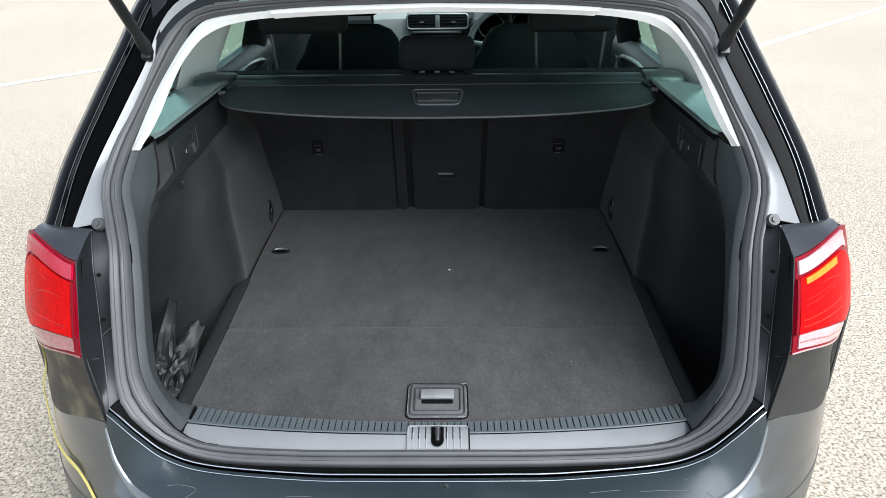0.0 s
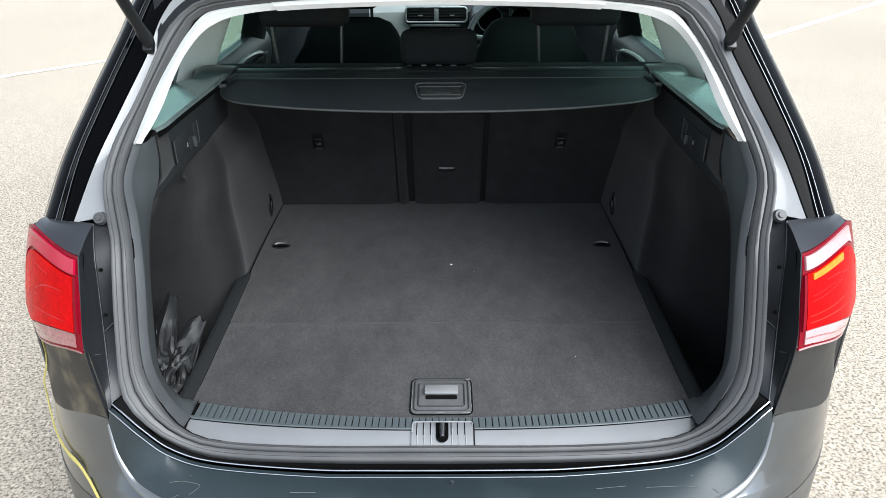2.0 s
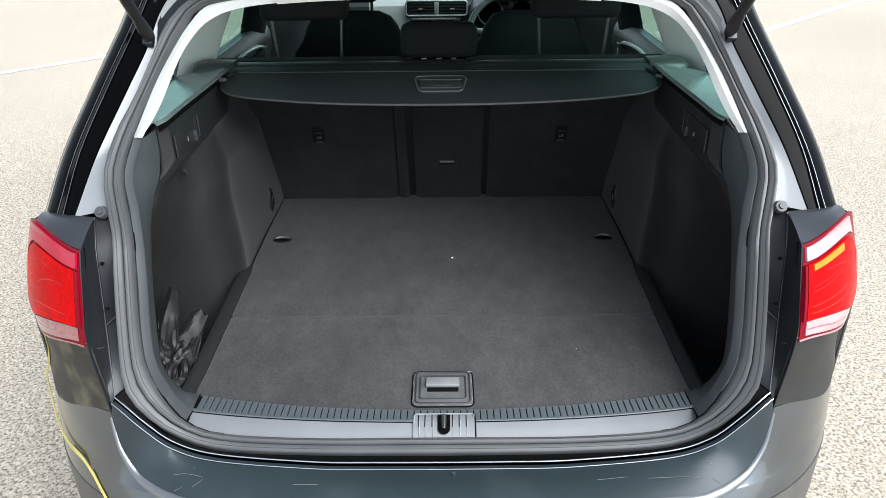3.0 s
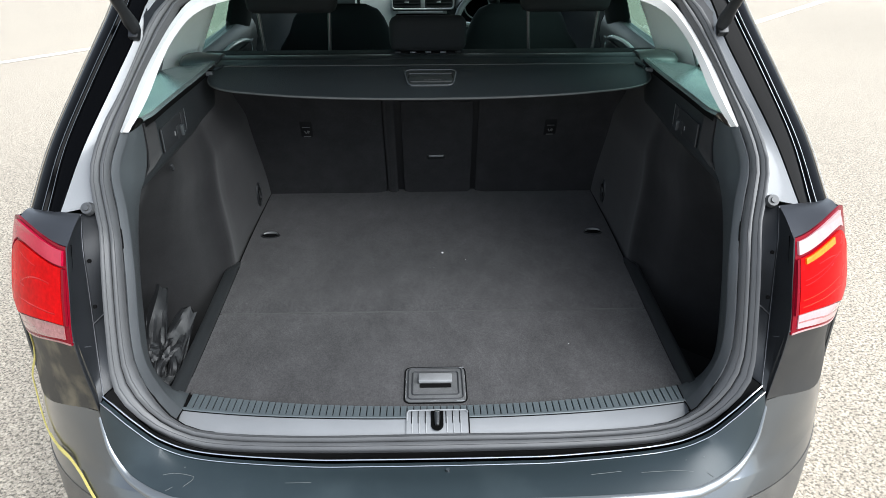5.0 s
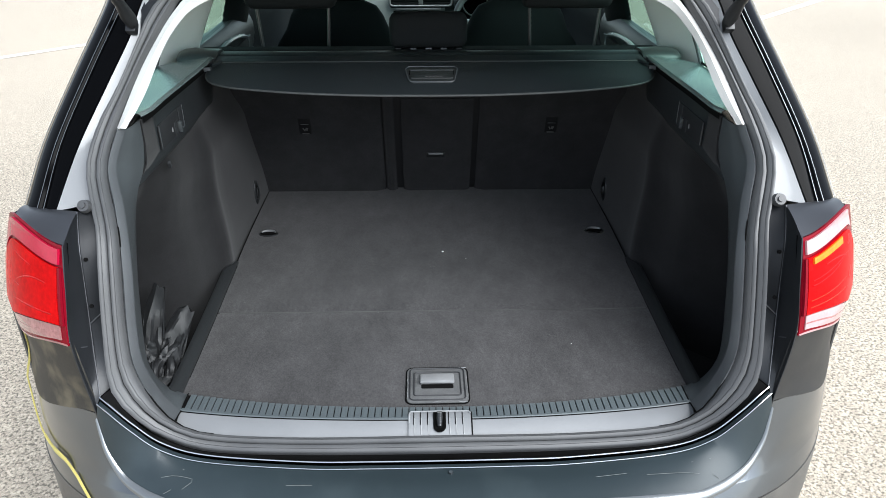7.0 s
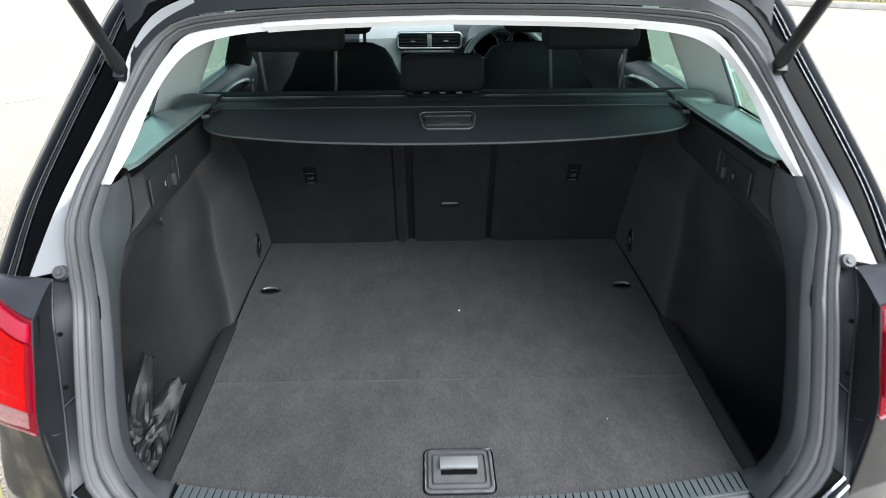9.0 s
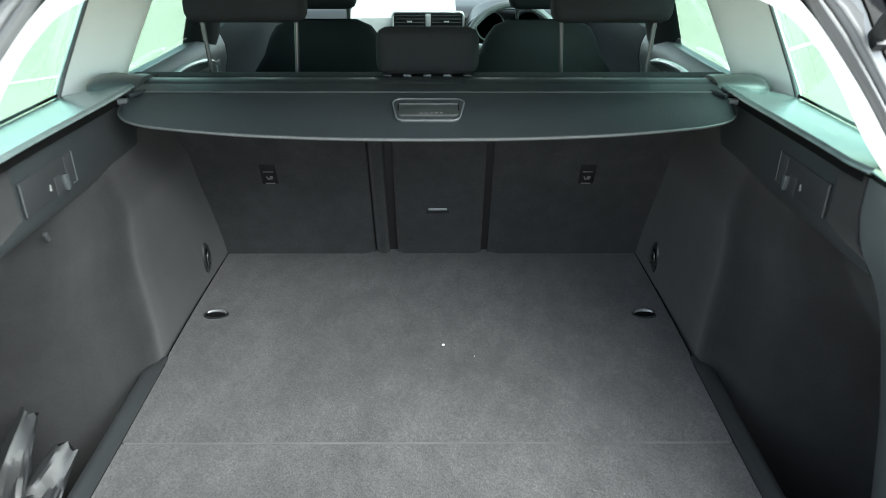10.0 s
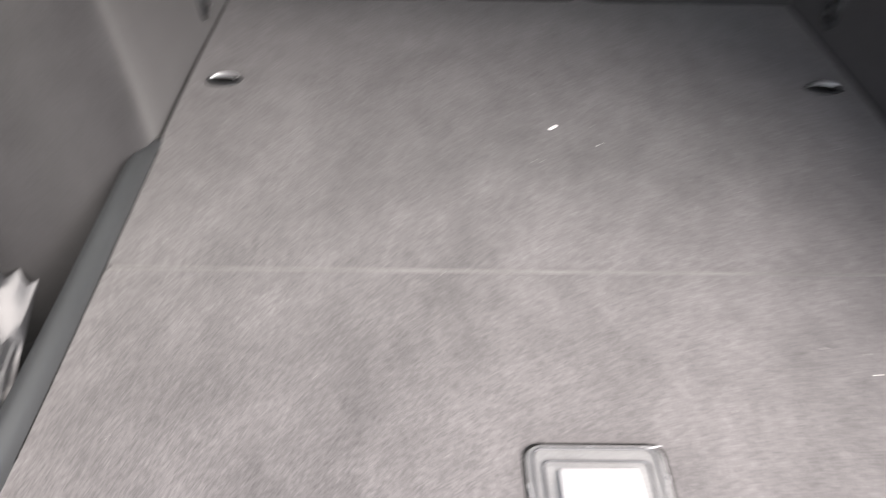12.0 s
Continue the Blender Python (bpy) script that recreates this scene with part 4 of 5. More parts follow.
def build_sill():
    prof = [(.275, .612), (.257, .620), (.2555, .6325), (.252, .6350), (.238, .6352), (.224, .6352), (.2215, .6340)]
    xs = np.linspace(-.468, .468, 60)
    sill = part("sill_trim", sheet([[sill_xyz(x, y, z) for x in xs] for y, z in prof], thick=.003), GAP, car, "grey grained plastic loading sill")
    low = SEAL_IN[:14]
    rows = []
    for u in (0, .04, .2, .45, .7, .9, 1.0):
        r = []
        for x in xs:
            crest = np.array(sill_xyz(x, .2205, .6348))
            foot = np.array((x, np.interp(abs(x), low[:, 0], low[:, 1]) - .004, np.interp(abs(x), low[:, 0], low[:, 2]) - .002))
            r.append(crest + (foot - crest) * u + np.array((0, 0, .0022 * math.sin(math.pi * u))))
        rows.append(r)
    part("sill_plate", sheet(rows, thick=.003), PLATE, sill, "smooth sill plate, its sky sheen in the pale colour")
    pad = box((0, 0, 0), (.0106, 1, .0040), .0009)
    for v in pad.verts:
        v.co.y = math.copysign(.5, v.co.y)
    bmesh.ops.recalc_face_normals(pad, faces=pad.faces[:])
    me = bpy.data.meshes.new("rib")
    pad.to_mesh(me)
    pad.free()
    me.materials.append(RIB_PLASTIC)
    for k in range(-37, 38):
        x = .003 + k * .0124
        back, fore = Vector(sill_xyz(x, .2535, .6358)), Vector(sill_xyz(x, .2235 if abs(k) > 4 else .2415, .6358))
        ob = new("rib", me)
        ob.parent = sill
        ob.location, ob.rotation_euler = (back + fore) / 2 - BASE[car.name], (0, 0, radians(2.5 * x / .465))
        ob.scale = (1, (back - fore).length, 1)
    part("rib_border", sheet([[sill_xyz(x, y, z) for x in xs] for y, z in ((.2262, .6384), (.2225, .6386), (.2212, .6370))]), RIB_PLASTIC, sill)
    for s in (-1, 1):
        back, crest = sill_xyz(s * .466, .2535, .6385), sill_xyz(s * .466, .2205, .6372)
        part("seam", tube([back, crest, (s * .463, .2045, .6565)], .0012, 6), GAP, sill)
    # lock housing with the striker slot
    rows = [[(x, y, z) for x in np.linspace(-.053, .060, 14)] for y, z in ((.2405, .632), (.2400, .6385), (.237, .6400), (.222, .6385), (.206, .6330), (.195, .6265), (.189, .6205))]
    lock = part("lock_housing", sheet(rows, thick=.002), PLATE, sill, "ribbed lock housing")

    def on(y):
        return float(np.interp(y, (.189, .195, .206, .222, .237), (.6205, .6265, .6330, .6385, .6400)))
    for x in (-.042, -.030, -.017, .021, .033, .046):
        part("lock_rib", tube([(x, y, on(y) + .0006) for y in (.222, .212, .202, .194)], .0011, 6), RIM_PLASTIC, lock, "pale upright rib")
        part("lock_groove", tube([(x - .0016, y, on(y) + .0003) for y in (.236, .230, .222, .210)], .0009, 6), GAP, lock)
    part("lock_rim", tube([(-.052, .214, on(.214)), (-.052, .232, .6400), (-.049, .2375, .6408), (.003, .2380, .6410), (.056, .2375, .6408), (.0595, .232, .6402)], .0017, 8), RIM_PLASTIC, lock, "pale worn rim")
    # near-black bar added as the shadow edge on the housing's right side
    part("lock_shadow", tube([(.0610, y, on(y) - .0002) for y in (.236, .222, .206, .195, .189)], .0014, 6), GAP, lock)
    o = [(.003 - .0115, .233), (.003 + .0115, .233)] + [(.003 + .0115 * math.cos(t), .206 - .0115 * math.sin(t)) for t in np.linspace(0, math.pi, 12)]
    bm = bmesh.new()
    bm.faces.new([bm.verts.new((x, y, .6385 + (y - .222) * .34 + .0012)) for x, y in o])
    bmesh.ops.solidify(bm, geom=bm.faces[:], thickness=.0012)
    part("striker_slot", bm, GAP, lock, "dark striker slot")
    bm = tube([(.003, .228, .6430), (.003, .219, .6400), (.003, .204, .6345)], [.0055, .0058, .0040], 12)
    for k in range(4):
        c = Vector((.003, .221 - .0042 * k, .6407 - .0015 * k))
        tube([c + Vector((0, .0009, .0003)), c - Vector((0, .0009, .0003))], .0062 - .0004 * k, 12, bm)
    pin = part("striker", bm, POST, lock, "ribbed dark metal striker")
    part("striker_top", box((.003, .2275, .6475), (.009, .003, .003), .001), CHROME, pin)


build_sill()


# Lighter copy of TRIM_DARK: the rim's sky light is in the colour.
FACET = material("lit_rim_plastic", (0.054, 0.058, 0.062), 0.5, vary=0.12, scale=9, fine=1300, bump=0.15, depth=0.0005)
PALE_OUT = spline([(.574, .480, 1.098), (.541, .545, 1.181), (.511, .59, 1.238), (.481, .622, 1.282), (.446, .642, 1.312), (.38, .650, 1.324), (.25, .652, 1.331), (0, .656, 1.337)], 70)
PALE_IN = spline([(.560, .483, 1.099), (.545, .503, 1.120), (.527, .533, 1.155), (.506, .574, 1.208), (.484, .606, 1.248), (.446, .630, 1.285), (.38, .641, 1.307), (.25, .646, 1.318), (0, .648, 1.325)], 70)


def build_side(s):
    m = (lambda pts: [(s * x, y, z) for x, y, z in pts])
    a, b = spline(trim_a, 36), spline(trim_b, 36)
    # a pale-catching flat rim that faces out of the opening, then the wall that runs in to the lining
    rim = []
    for q in a:
        d = np.array((-q[0], .5 * (.93 - q[2]), .86 * (.93 - q[2])))
        rim.append(d / np.linalg.norm(d) * .0118 + np.array((0, .0145, -.0035)))
    start = np.array(sill_xyz(.466, .2205, .6360)) - a[0]
    blend = np.array([ease(0, .28, k / 35) for k in range(36)])[:, None]
    rim = a + start * (1 - blend) + np.array(rim) * blend
    grow = np.clip(np.linspace(0, 6, 36), 0, 1)[:, None]
    lip = np.array((-.002, -.004, .0025)) * grow
    wall = [rim + (b - rim) * u + np.array((-.003, -.002, .001)) * math.sin(math.pi * u) * grow for u in (.12, .35, .65)]
    facet = [a, a + (rim - a) * .12 + lip, a + (rim - a) * .85 + lip, rim + lip * .5]
    rows = [m(facet[-1])] + [m(w) for w in wall] + [m(b), m(b + np.array((.008, .006, -.003)))]
    lower = part("pillar_trim", sheet(rows, thick=.002), TRIM_DARK, car, "charcoal plastic pillar trim round the opening")
    part("trim_rim", sheet([m(r) for r in facet], thick=.002), FACET, lower, "smooth grey rim of the pillar trim")
    # the plastic band below the ledge, its lower edge swept into the pillar trim
    rows = []
    for v in np.linspace(0, 1, 36):
        r = []
        for x, z in ((.5440, 1.100), (.5435, 1.075), (.5430, 1.045), (.5430, 1.022), (.5440, 1.010), (.5465, .999), (.5505, .991), (.556, .986)):
            y0 = float(np.interp(z, (.985, 1.01, 1.05), (.485, .517, .532)))
            y = y0 + (.985 - y0) * v
            f = ease(y0, .64, y)
            start = float(np.interp(z, (.985, 1.01, 1.05, 1.10), (.5565, .5545, .5515, .5505)))
            r.append((s * (start + (x - start) * f), y, z + .004 * ease(.75, .95, y)))
        rows.append(r)
    part("side_band", sheet(rows, thick=-.002), BAND, car, "charcoal plastic band above the felt lining")
    # pale upper trim of the rear pillar
    wa, wb = PALE_OUT[:40], PALE_IN[:40]
    deep = np.clip(np.linspace(.15, 5, 40), 0, 1)[:, None]
    wc = wb + np.array((.022, .010, .002)) * deep
    wd = wb + np.array((.060, .035, .008)) * deep
    skin = [wa, (wa + wb) / 2 + np.array((-.002, -.006, .004)), wb, (wb + wc) / 2 + np.array((-.004, 0, 0)), wc, wd]
    foot = sum(r[0] for r in skin) / len(skin)
    part("upper_pillar_trim", sheet([m(np.vstack([r[0] + (foot - r[0]) * .55 + np.array((0, 0, -.001)), r])) for r in skin]), TRIM_UPPER, car, "pale grey upper pillar trim")
    # ledge under the side window
    rows = []
    for y in np.linspace(.515, .975, 26):
        x0 = .530 - .006 * ease(.6, .9, y) + .02 * ease(.56, .46, y)
        far = .590 + .072 * ease(.48, .72, y)
        rows.append([(s * x, y, z) for x, z in ((x0 + .007, 1.107), (x0 + .001, 1.111), (x0 + .002, 1.1145), (x0 + .007, 1.1172), ((x0 + far) / 2 + .004, 1.1085), (far - .015, 1.098), (far, 1.095))])
    part("window_ledge", sheet(rows), VINYL_LEDGE, car, "smooth dark ledge below the side window, window sheen painted in")
    part("ledge_seal", tube([(s * (.592 + .072 * ease(.48, .72, y)), y, 1.0985) for y in np.linspace(.52, .975, 16)], .0028, 8), GAP, car, "black seal between ledge and window")
    part("ledge_gap", sheet([[(s * (.540 - .006 * ease(.6, .9, y) + .02 * ease(.56, .46, y)), y, z) for z in (1.109, 1.094)] for y in np.linspace(.532, .975, 12)]), GAP, car)
    # felt lining: pocket, wheel arch and the band under the ledge, one skin
    def lining(y, z):
        pocket = .685 - .10 * ease(.78, 1.0, z)
        arch = .511 + .014 * ease(.66, .92, z) + .024 * ease(.91, 1.0, z)
        k = float(np.interp(y - .05 * ease(.80, 1.02, z), (.50, .55, .59, .63, .66, .69, .73, .765, .785, .80, .815, .84, .88), (0, .10, .34, .58, .68, .735, .80, .88, .955, 1.015, 1.03, 1.01, 1.0)))
        x = pocket + (arch - pocket) * k
        x += (.560 - x) * ease(.035, .0, y - float(np.interp(z, (.60, .655, .715, .775, .85, .945, .985), (.33, .34, .362, .378, .402, .445, .478)))) * .95
        x -= .003 * math.sin(9 * y + 4 * z) * ease(.60, .75, y)
        x += (.550 - x) * ease(.985, 1.012, z)
        return x
    rows = []
    for z in np.linspace(.49, 1.10, 46):
        y0 = float(np.interp(z, (.60, .655, .715, .775, .85, .945, .985, 1.01, 1.05, 1.10), (.33, .34, .362, .378, .402, .445, .478, .515, .53, .53)))
        rows.append([(s * lining(y, z), y, z) for y in np.linspace(y0, 1.335 - .40 * (z - .62), 76)])
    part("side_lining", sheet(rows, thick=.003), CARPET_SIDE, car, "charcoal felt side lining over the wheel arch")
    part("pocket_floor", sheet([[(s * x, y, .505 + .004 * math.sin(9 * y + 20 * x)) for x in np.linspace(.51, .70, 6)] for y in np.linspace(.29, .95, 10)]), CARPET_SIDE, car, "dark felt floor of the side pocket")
    # the rounded ridge between floor and pocket
    rows = []
    for y in np.linspace(.268, .83, 26):
        e = ease(.835, .76, y)
        x0 = .4865 + .012 * ease(.3, 1.0, y)
        rows.append([(s * (x0 + dx * (.25 + .60 * e)), y, .6265 + dz * (.30 + .70 * e)) for dx, dz in ((0, 0), (.0006, .006), (.0025, .0110), (.007, .0160), (.013, .0195), (.0185, .0205), (.0235, .0190), (.0265, .014), (.028, -.035), (.028, -.12))])
    part("pocket_ridge", sheet(rows, thick=-.002), RAIL, car, "smooth charcoal plastic rail along the floor")
    # hook panel let into the band: finger recess, folding hook, a small printed symbol
    x = .5428
    panel = part("hook_panel", box((s * x, .668, 1.043), (.003, .148, .050), .0012), HOOK_PLASTIC, car, "black panel with bag hook and symbol let into the band")
    part("hook_recess", box((s * (x - .0014), .727, 1.044), (.0016, .024, .046), .0006), RIDGE, panel, "scooped finger recess")
    part("recess_edge", tube([(s * (x - .0022), .7405, 1.068), (s * (x - .0022), .7405, 1.0205), (s * (x - .0022), .728, 1.0205)], .0009, 6), TRIM_DARK, panel)
    part("bag_hook", box((s * (x - .005), .705, 1.031), (.008, .009, .024), .0025, (8, 0, 0)), TRIM_DARK, panel, "folding bag hook")
    part("hook_shade", box((s * (x - .0016), .690, 1.032), (.001, .020, .028), .0004), RIDGE, panel)
    bm = tube([(s * (x - .002), .664, 1.032), (s * (x - .002), .666, 1.041)], [.0022, .0014], 8)
    part("lamp_mark", bm, WHITE_PRINT, panel, "small pale symbol")
    part("panel_edge", tube([(s * (x - .0016), .5945, 1.066), (s * (x - .0016), .5945, 1.020)], .0009, 6), TRIM_DARK, panel)
    # slot under the panel
    if s < 0:
        part("slot", box((s * .5525, .644, .968), (.006, .008, .015), .002, (25, 0, 0)), RIDGE, car, "small dark slot in the lining")


# Darker copy of TRIM_DARK: the band's shade near the cover is in the colour.
BAND = material("shaded_band_plastic", (0.018, 0.0205, 0.022), 0.5, vary=0.12, scale=10, fine=1300, bump=0.25)
RAIL = material("smooth_rail_plastic", (0.0145, 0.0158, 0.0168), 0.38, vary=0.12, scale=10, fine=1100, bump=0.15)
RIDGE = material("ridge_plastic", (0.020, 0.021, 0.023), 0.55, vary=0.15, scale=10, fine=900, bump=0.25)
HOOK_PLASTIC = material("hook_panel_plastic", (0.013, 0.0135, 0.015), 0.6, vary=0.15, scale=12, fine=900, bump=0.2)
# Pale teal base and blotches hold the window's reflection, with streaks of dirt.
VINYL_LEDGE = material("ledge_plastic_window_sheen", (0.092, 0.118, 0.118), 0.16, vary=0.15, scale=9, fine=1100, bump=0.12, spec=0.8, stain=(0.19, 0.205, 0.205), stain_scale=14, stain_amount=0.5)
for side in (1, -1):
    build_side(side)

# pale header trim along the top of the opening
ha, hb = across(PALE_OUT[39:][::-1]), across(PALE_IN[39:][::-1])
part("header_trim", sheet([ha, (ha + hb) / 2 + np.array((0, -.006, 0)), hb, hb + np.array((0, .05, .004)), hb + np.array((0, .16, .05))], thick=.002), TRIM_UPPER, car, "pale grey trim along the roof edge")


# ---- the load floor ----
def build_floor():
    floor = thing("cargo_floor", (0, .8, .60), "charcoal felt cargo floor board with a folding seam", "cargo floor")
    def edge_x(y):
        return .487 + .016 * ease(.3, 1.1, y)
    for y0, y1 in ((.2545, .5915), (.5945, 1.345)):
        n = 24
        rows = []
        for k, y in enumerate(np.linspace(y0, y1, n)):
            q = []
            for u in np.linspace(-1, 1, 41):
                x = edge_x(y) * u
                yy = y + (.039 * u * u * max(0.0, 1 - (y - y0) / .20) if y0 < .4 else 0)
                z = .630 - (.0015 if k in (0, n - 1) else 0)
                q.append((x, yy, z))
            rows.append(q)
        part("floor_panel", sheet(rows, thick=.012), CARPET, floor, "charcoal felt panel")
    for s in (-1, 1):
        part("edge_joint", tube([(s * (edge_x(y) + .0015 if y > .83 else .4855 + .012 * ease(.3, 1.0, y)), y, .6306) for y in np.linspace(.36, 1.29, 24)], .0013, 6), GAP, floor, "dark joint beside the floor")
    part("panel_hinge", box((0, .593, .6272), (.97, .004, .004)), SEAM, floor, "worn folding seam")
    # pull handle in its frame
    plate = part("handle_frame", slab(rounded(.001, .3245, .117, .106, .012), .629, .6325, .0015), HANDLE_PLASTIC, floor, "charcoal plastic handle frame")
    outline = rounded(.001, .3245, .120, .109, .013)
    part("frame_gap", tube([(x, y, .6305) for x, y in outline] + [(outline[0][0], outline[0][1], .6305)], .0016, 6, None, False), GAP, plate)
    ring = bmesh.new()
    for w, h, r, z in ((.106, .095, .009, .6335), (.090, .070, .005, .6335)):
        o = rounded(.001, .3265, w, h, r)
        tube([(x, y, z) for x, y in o] + [(o[0][0], o[0][1], z)], .0013, 6, ring, False)
    part("handle_rim", ring, RIDGE, plate)
    part("handle_well", slab(rounded(.001, .3285, .085, .058, .004), .6325, .6330), HANDLE_PLASTIC, plate, "recess under the handle")
    part("handle_slot", slab(rounded(.001, .3185, .062, .012, .003), .6330, .6336), GAP, plate)
    grip = box((0, 0, 0), (.066, .030, .007), .0025, (-10, 0, 0))
    bmesh.ops.translate(grip, verts=grip.verts[:], vec=(.001, .338, .637))
    part("pull_handle", grip, GRIP_PLASTIC, plate, "flat grey pull handle")
    # scuffs round the handle
    rnd = random.Random(11)
    for k in range(16):
        edge_k = k % 4
        u = rnd.uniform(-.05, .05)
        x, y = ((.001 + u, .2735), (.001 + u, .3755), (-.0565, .3245 + u * .8), (.0585, .3245 + u * .8))[edge_k]
        ln = rnd.uniform(.004, .016)
        d = Vector((1, rnd.uniform(-.2, .2), 0)) if edge_k < 2 else Vector((rnd.uniform(-.2, .2), 1, 0))
        c = Vector((x, y, .6329))
        part("scuff", tube([c - d * ln / 2, c + d * ln / 2], rnd.uniform(.0004, .0009), 5), RIM_PLASTIC, plate)
    # fold-down lashing rings
    for s in (-1, 1):
        cup = bmesh.new()
        o = [(s * .45 + .0265 * math.cos(a), .99 + .0175 * math.sin(a)) for a in np.linspace(0, 2 * math.pi, 28, endpoint=False)]
        slab(o, .628, .632, .001, cup)
        ring = part("lashing_ring", cup, BLACK_PLASTIC, floor, "black oval lashing ring with a chrome bar")
        arc = [(s * .45 + .019 * math.cos(a), .991 + .010 * math.sin(a), .6335) for a in np.linspace(.1, math.pi - .1, 14)]
        part("ring_bar", tube(arc, [.0016 + .0024 * math.sin(math.pi * k / 13) for k in range(14)], 10), BAR_METAL, ring, "chrome bar")
        part("ring_well", slab([(s * .45 + .022 * math.cos(a), .988 + .010 * math.sin(a)) for a in np.linspace(0, 2 * math.pi, 20, endpoint=False)], .632, .6324), GAP, ring)


HANDLE_PLASTIC = material("charcoal_handle_plastic", (0.088, 0.089, 0.090), 0.38, vary=0.3, scale=30, fine=500, bump=0.3, stain=(0.09, 0.09, 0.09), stain_scale=60, stain_amount=0.5)
GRIP_PLASTIC = material("grey_grip_plastic", (0.20, 0.203, 0.206), 0.4, vary=0.15, scale=25, fine=900, bump=0.2)
SEAM = material("worn_seam", (0.054, 0.053, 0.052), 0.9, vary=0.4, scale=15, fine=700, bump=0.3, stain=(0.03, 0.03, 0.03), stain_scale=5, stain_amount=1.0)
build_floor()
part("well_floor", box((0, .86, .592), (1.0, 1.1, .012)), GAP, car)


def build_tie(s):
    """An oval lashing eye in the side lining."""
    rows = []
    for r, d in ((1.0, -.001), (.98, .003), (.86, .0045), (.70, .004), (.64, .001)):
        rows.append([(s * (.5075 - d), 1.14 + .021 * r * math.cos(a), .690 + .036 * r * math.sin(a)) for a in np.linspace(0, 2 * math.pi, 28, endpoint=False)])
    eye = part("lashing_eye", sheet(rows, closed=True), BLACK_PLASTIC, car, "black oval lashing eye in the side lining")
    part("eye_well", box((s * .5066, 1.14, .690), (.002, .026, .046), .0005), GAP, eye)
    part("eye_bar", tube([(s * .5018, 1.14 + .010 * math.cos(a), .684 + .020 * math.sin(a)) for a in np.linspace(-.4, math.pi + .4, 14)], .0024, 8), POST, eye, "dark metal eye")
    part("eye_pivot", tube([(s * .5035, 1.126, .672), (s * .5035, 1.154, .672)], .0032, 8), POST, eye)


for side in (1, -1):
    build_tie(side)


# ---- the rear seat ----
def seat_y(z):
    return 1.305 - .40 * (z - .62)


def build_rear_seat():
    seat = thing("rear_seat", (0, 1.35, .5), "folding rear seat back lined in black felt", "car seat")
    def panel(name, x0, x1, z0, z1, lift, mat, label):
        rows = []
        for z in np.linspace(z0, z1, 12):
            r = []
            for x in np.linspace(x0, x1, 16):
                d = min(x - x0, x1 - x, (z1 - z) * 1.0)
                r.append((x, seat_y(z) - lift * ease(-.001, .012, d), z))
            rows.append(r)
        return part(name, sheet(rows, thick=.004), mat, seat, label)
    panel("backing", -.60, .60, .55, 1.10, -.012, SEAT_GROOVE, "dark gap behind the panels")
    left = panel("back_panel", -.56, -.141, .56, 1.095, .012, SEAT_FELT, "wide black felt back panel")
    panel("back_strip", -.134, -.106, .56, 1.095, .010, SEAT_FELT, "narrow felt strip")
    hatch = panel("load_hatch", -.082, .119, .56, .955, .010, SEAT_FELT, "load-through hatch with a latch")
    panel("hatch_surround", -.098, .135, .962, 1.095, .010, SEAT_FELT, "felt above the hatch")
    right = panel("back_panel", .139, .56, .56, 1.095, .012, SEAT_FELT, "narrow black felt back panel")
    # hatch latch
    z = .768
    latch = part("hatch_latch", box((.015, seat_y(z) - .012, z), (.056, .008, .020), .003, (22, 0, 0)), BLACK_PLASTIC, hatch, "black hatch latch")
    part("latch_grip", box((.015, seat_y(z) - .017, z + .004), (.044, .006, .006), .002, (22, 0, 0)), RIM_PLASTIC, hatch, "pale grip edge")
    # child-seat anchor covers with their printed mark
    for s, host in ((-1, left), (1, right)):
        x, z = s * .352 - .006, .872
        tag = part("anchor_cover", box((x, seat_y(z) - .0135, z), (.036, .006, .058), .002, (21.8, 0, 0)), COVER_BLACK, host, "black anchor cover with a printed white mark")
        def mark(dx, dz, w, h, tilt=0):
            zz = z + dz
            bm = box((0, 0, 0), (w, .0015, h), 0, (0, tilt, 0))
            bmesh.ops.rotate(bm, verts=bm.verts[:], cent=(0, 0, 0), matrix=Euler((radians(21.8), 0, 0)).to_matrix())
            bmesh.ops.translate(bm, verts=bm.verts[:], vec=(x + dx, seat_y(zz) - .0172, zz))
            return bm
        part("print_bar", mark(0, .006, .022, .0014), WHITE_PRINT, host)
        part("print_bar", mark(0, -.025, .020, .0024), WHITE_PRINT, host)
        part("print_mark", mark(-.004, -.011, .003, .010, -25), WHITE_PRINT, host)
        part("print_mark", mark(.004, -.010, .007, .009, 20), WHITE_PRINT, host)
    # top of the bench and the cushion side towards the cabin
    rows = []
    for x in np.linspace(-.60, .60, 30):
        rows.append([(x, 1.118, 1.05), (x, 1.116, 1.085), (x, 1.128, 1.098), (x, 1.165, 1.10), (x, 1.20, 1.085), (x, 1.26, .95), (x, 1.36, .62), (x, 1.85, .58), (x, 1.88, .45)])
    part("cushion", sheet(rows), CLOTH, seat, "black cloth bench cushion")
    # headrests
    for cx, w, zb, h, posts in ((-.357, .232, 1.198, .16, True), (.354, .232, 1.198, .16, True), (-.005, .205, 1.098, .092, False)):
        bm = box((cx, 1.16, zb + h / 2), (w, .085, h), .030, (-8, 0, 0), None, 4)
        hr = part("headrest", bm, CLOTH, seat, "black cloth headrest")
        for dx in ((-.085, .085) if posts else (-.06, .06)):
            part("headrest_post", tube([(cx + dx, 1.165, 1.07), (cx + dx * 1.12, 1.165, zb + .03)], .0045, 10), POST, hr, "metal headrest post")
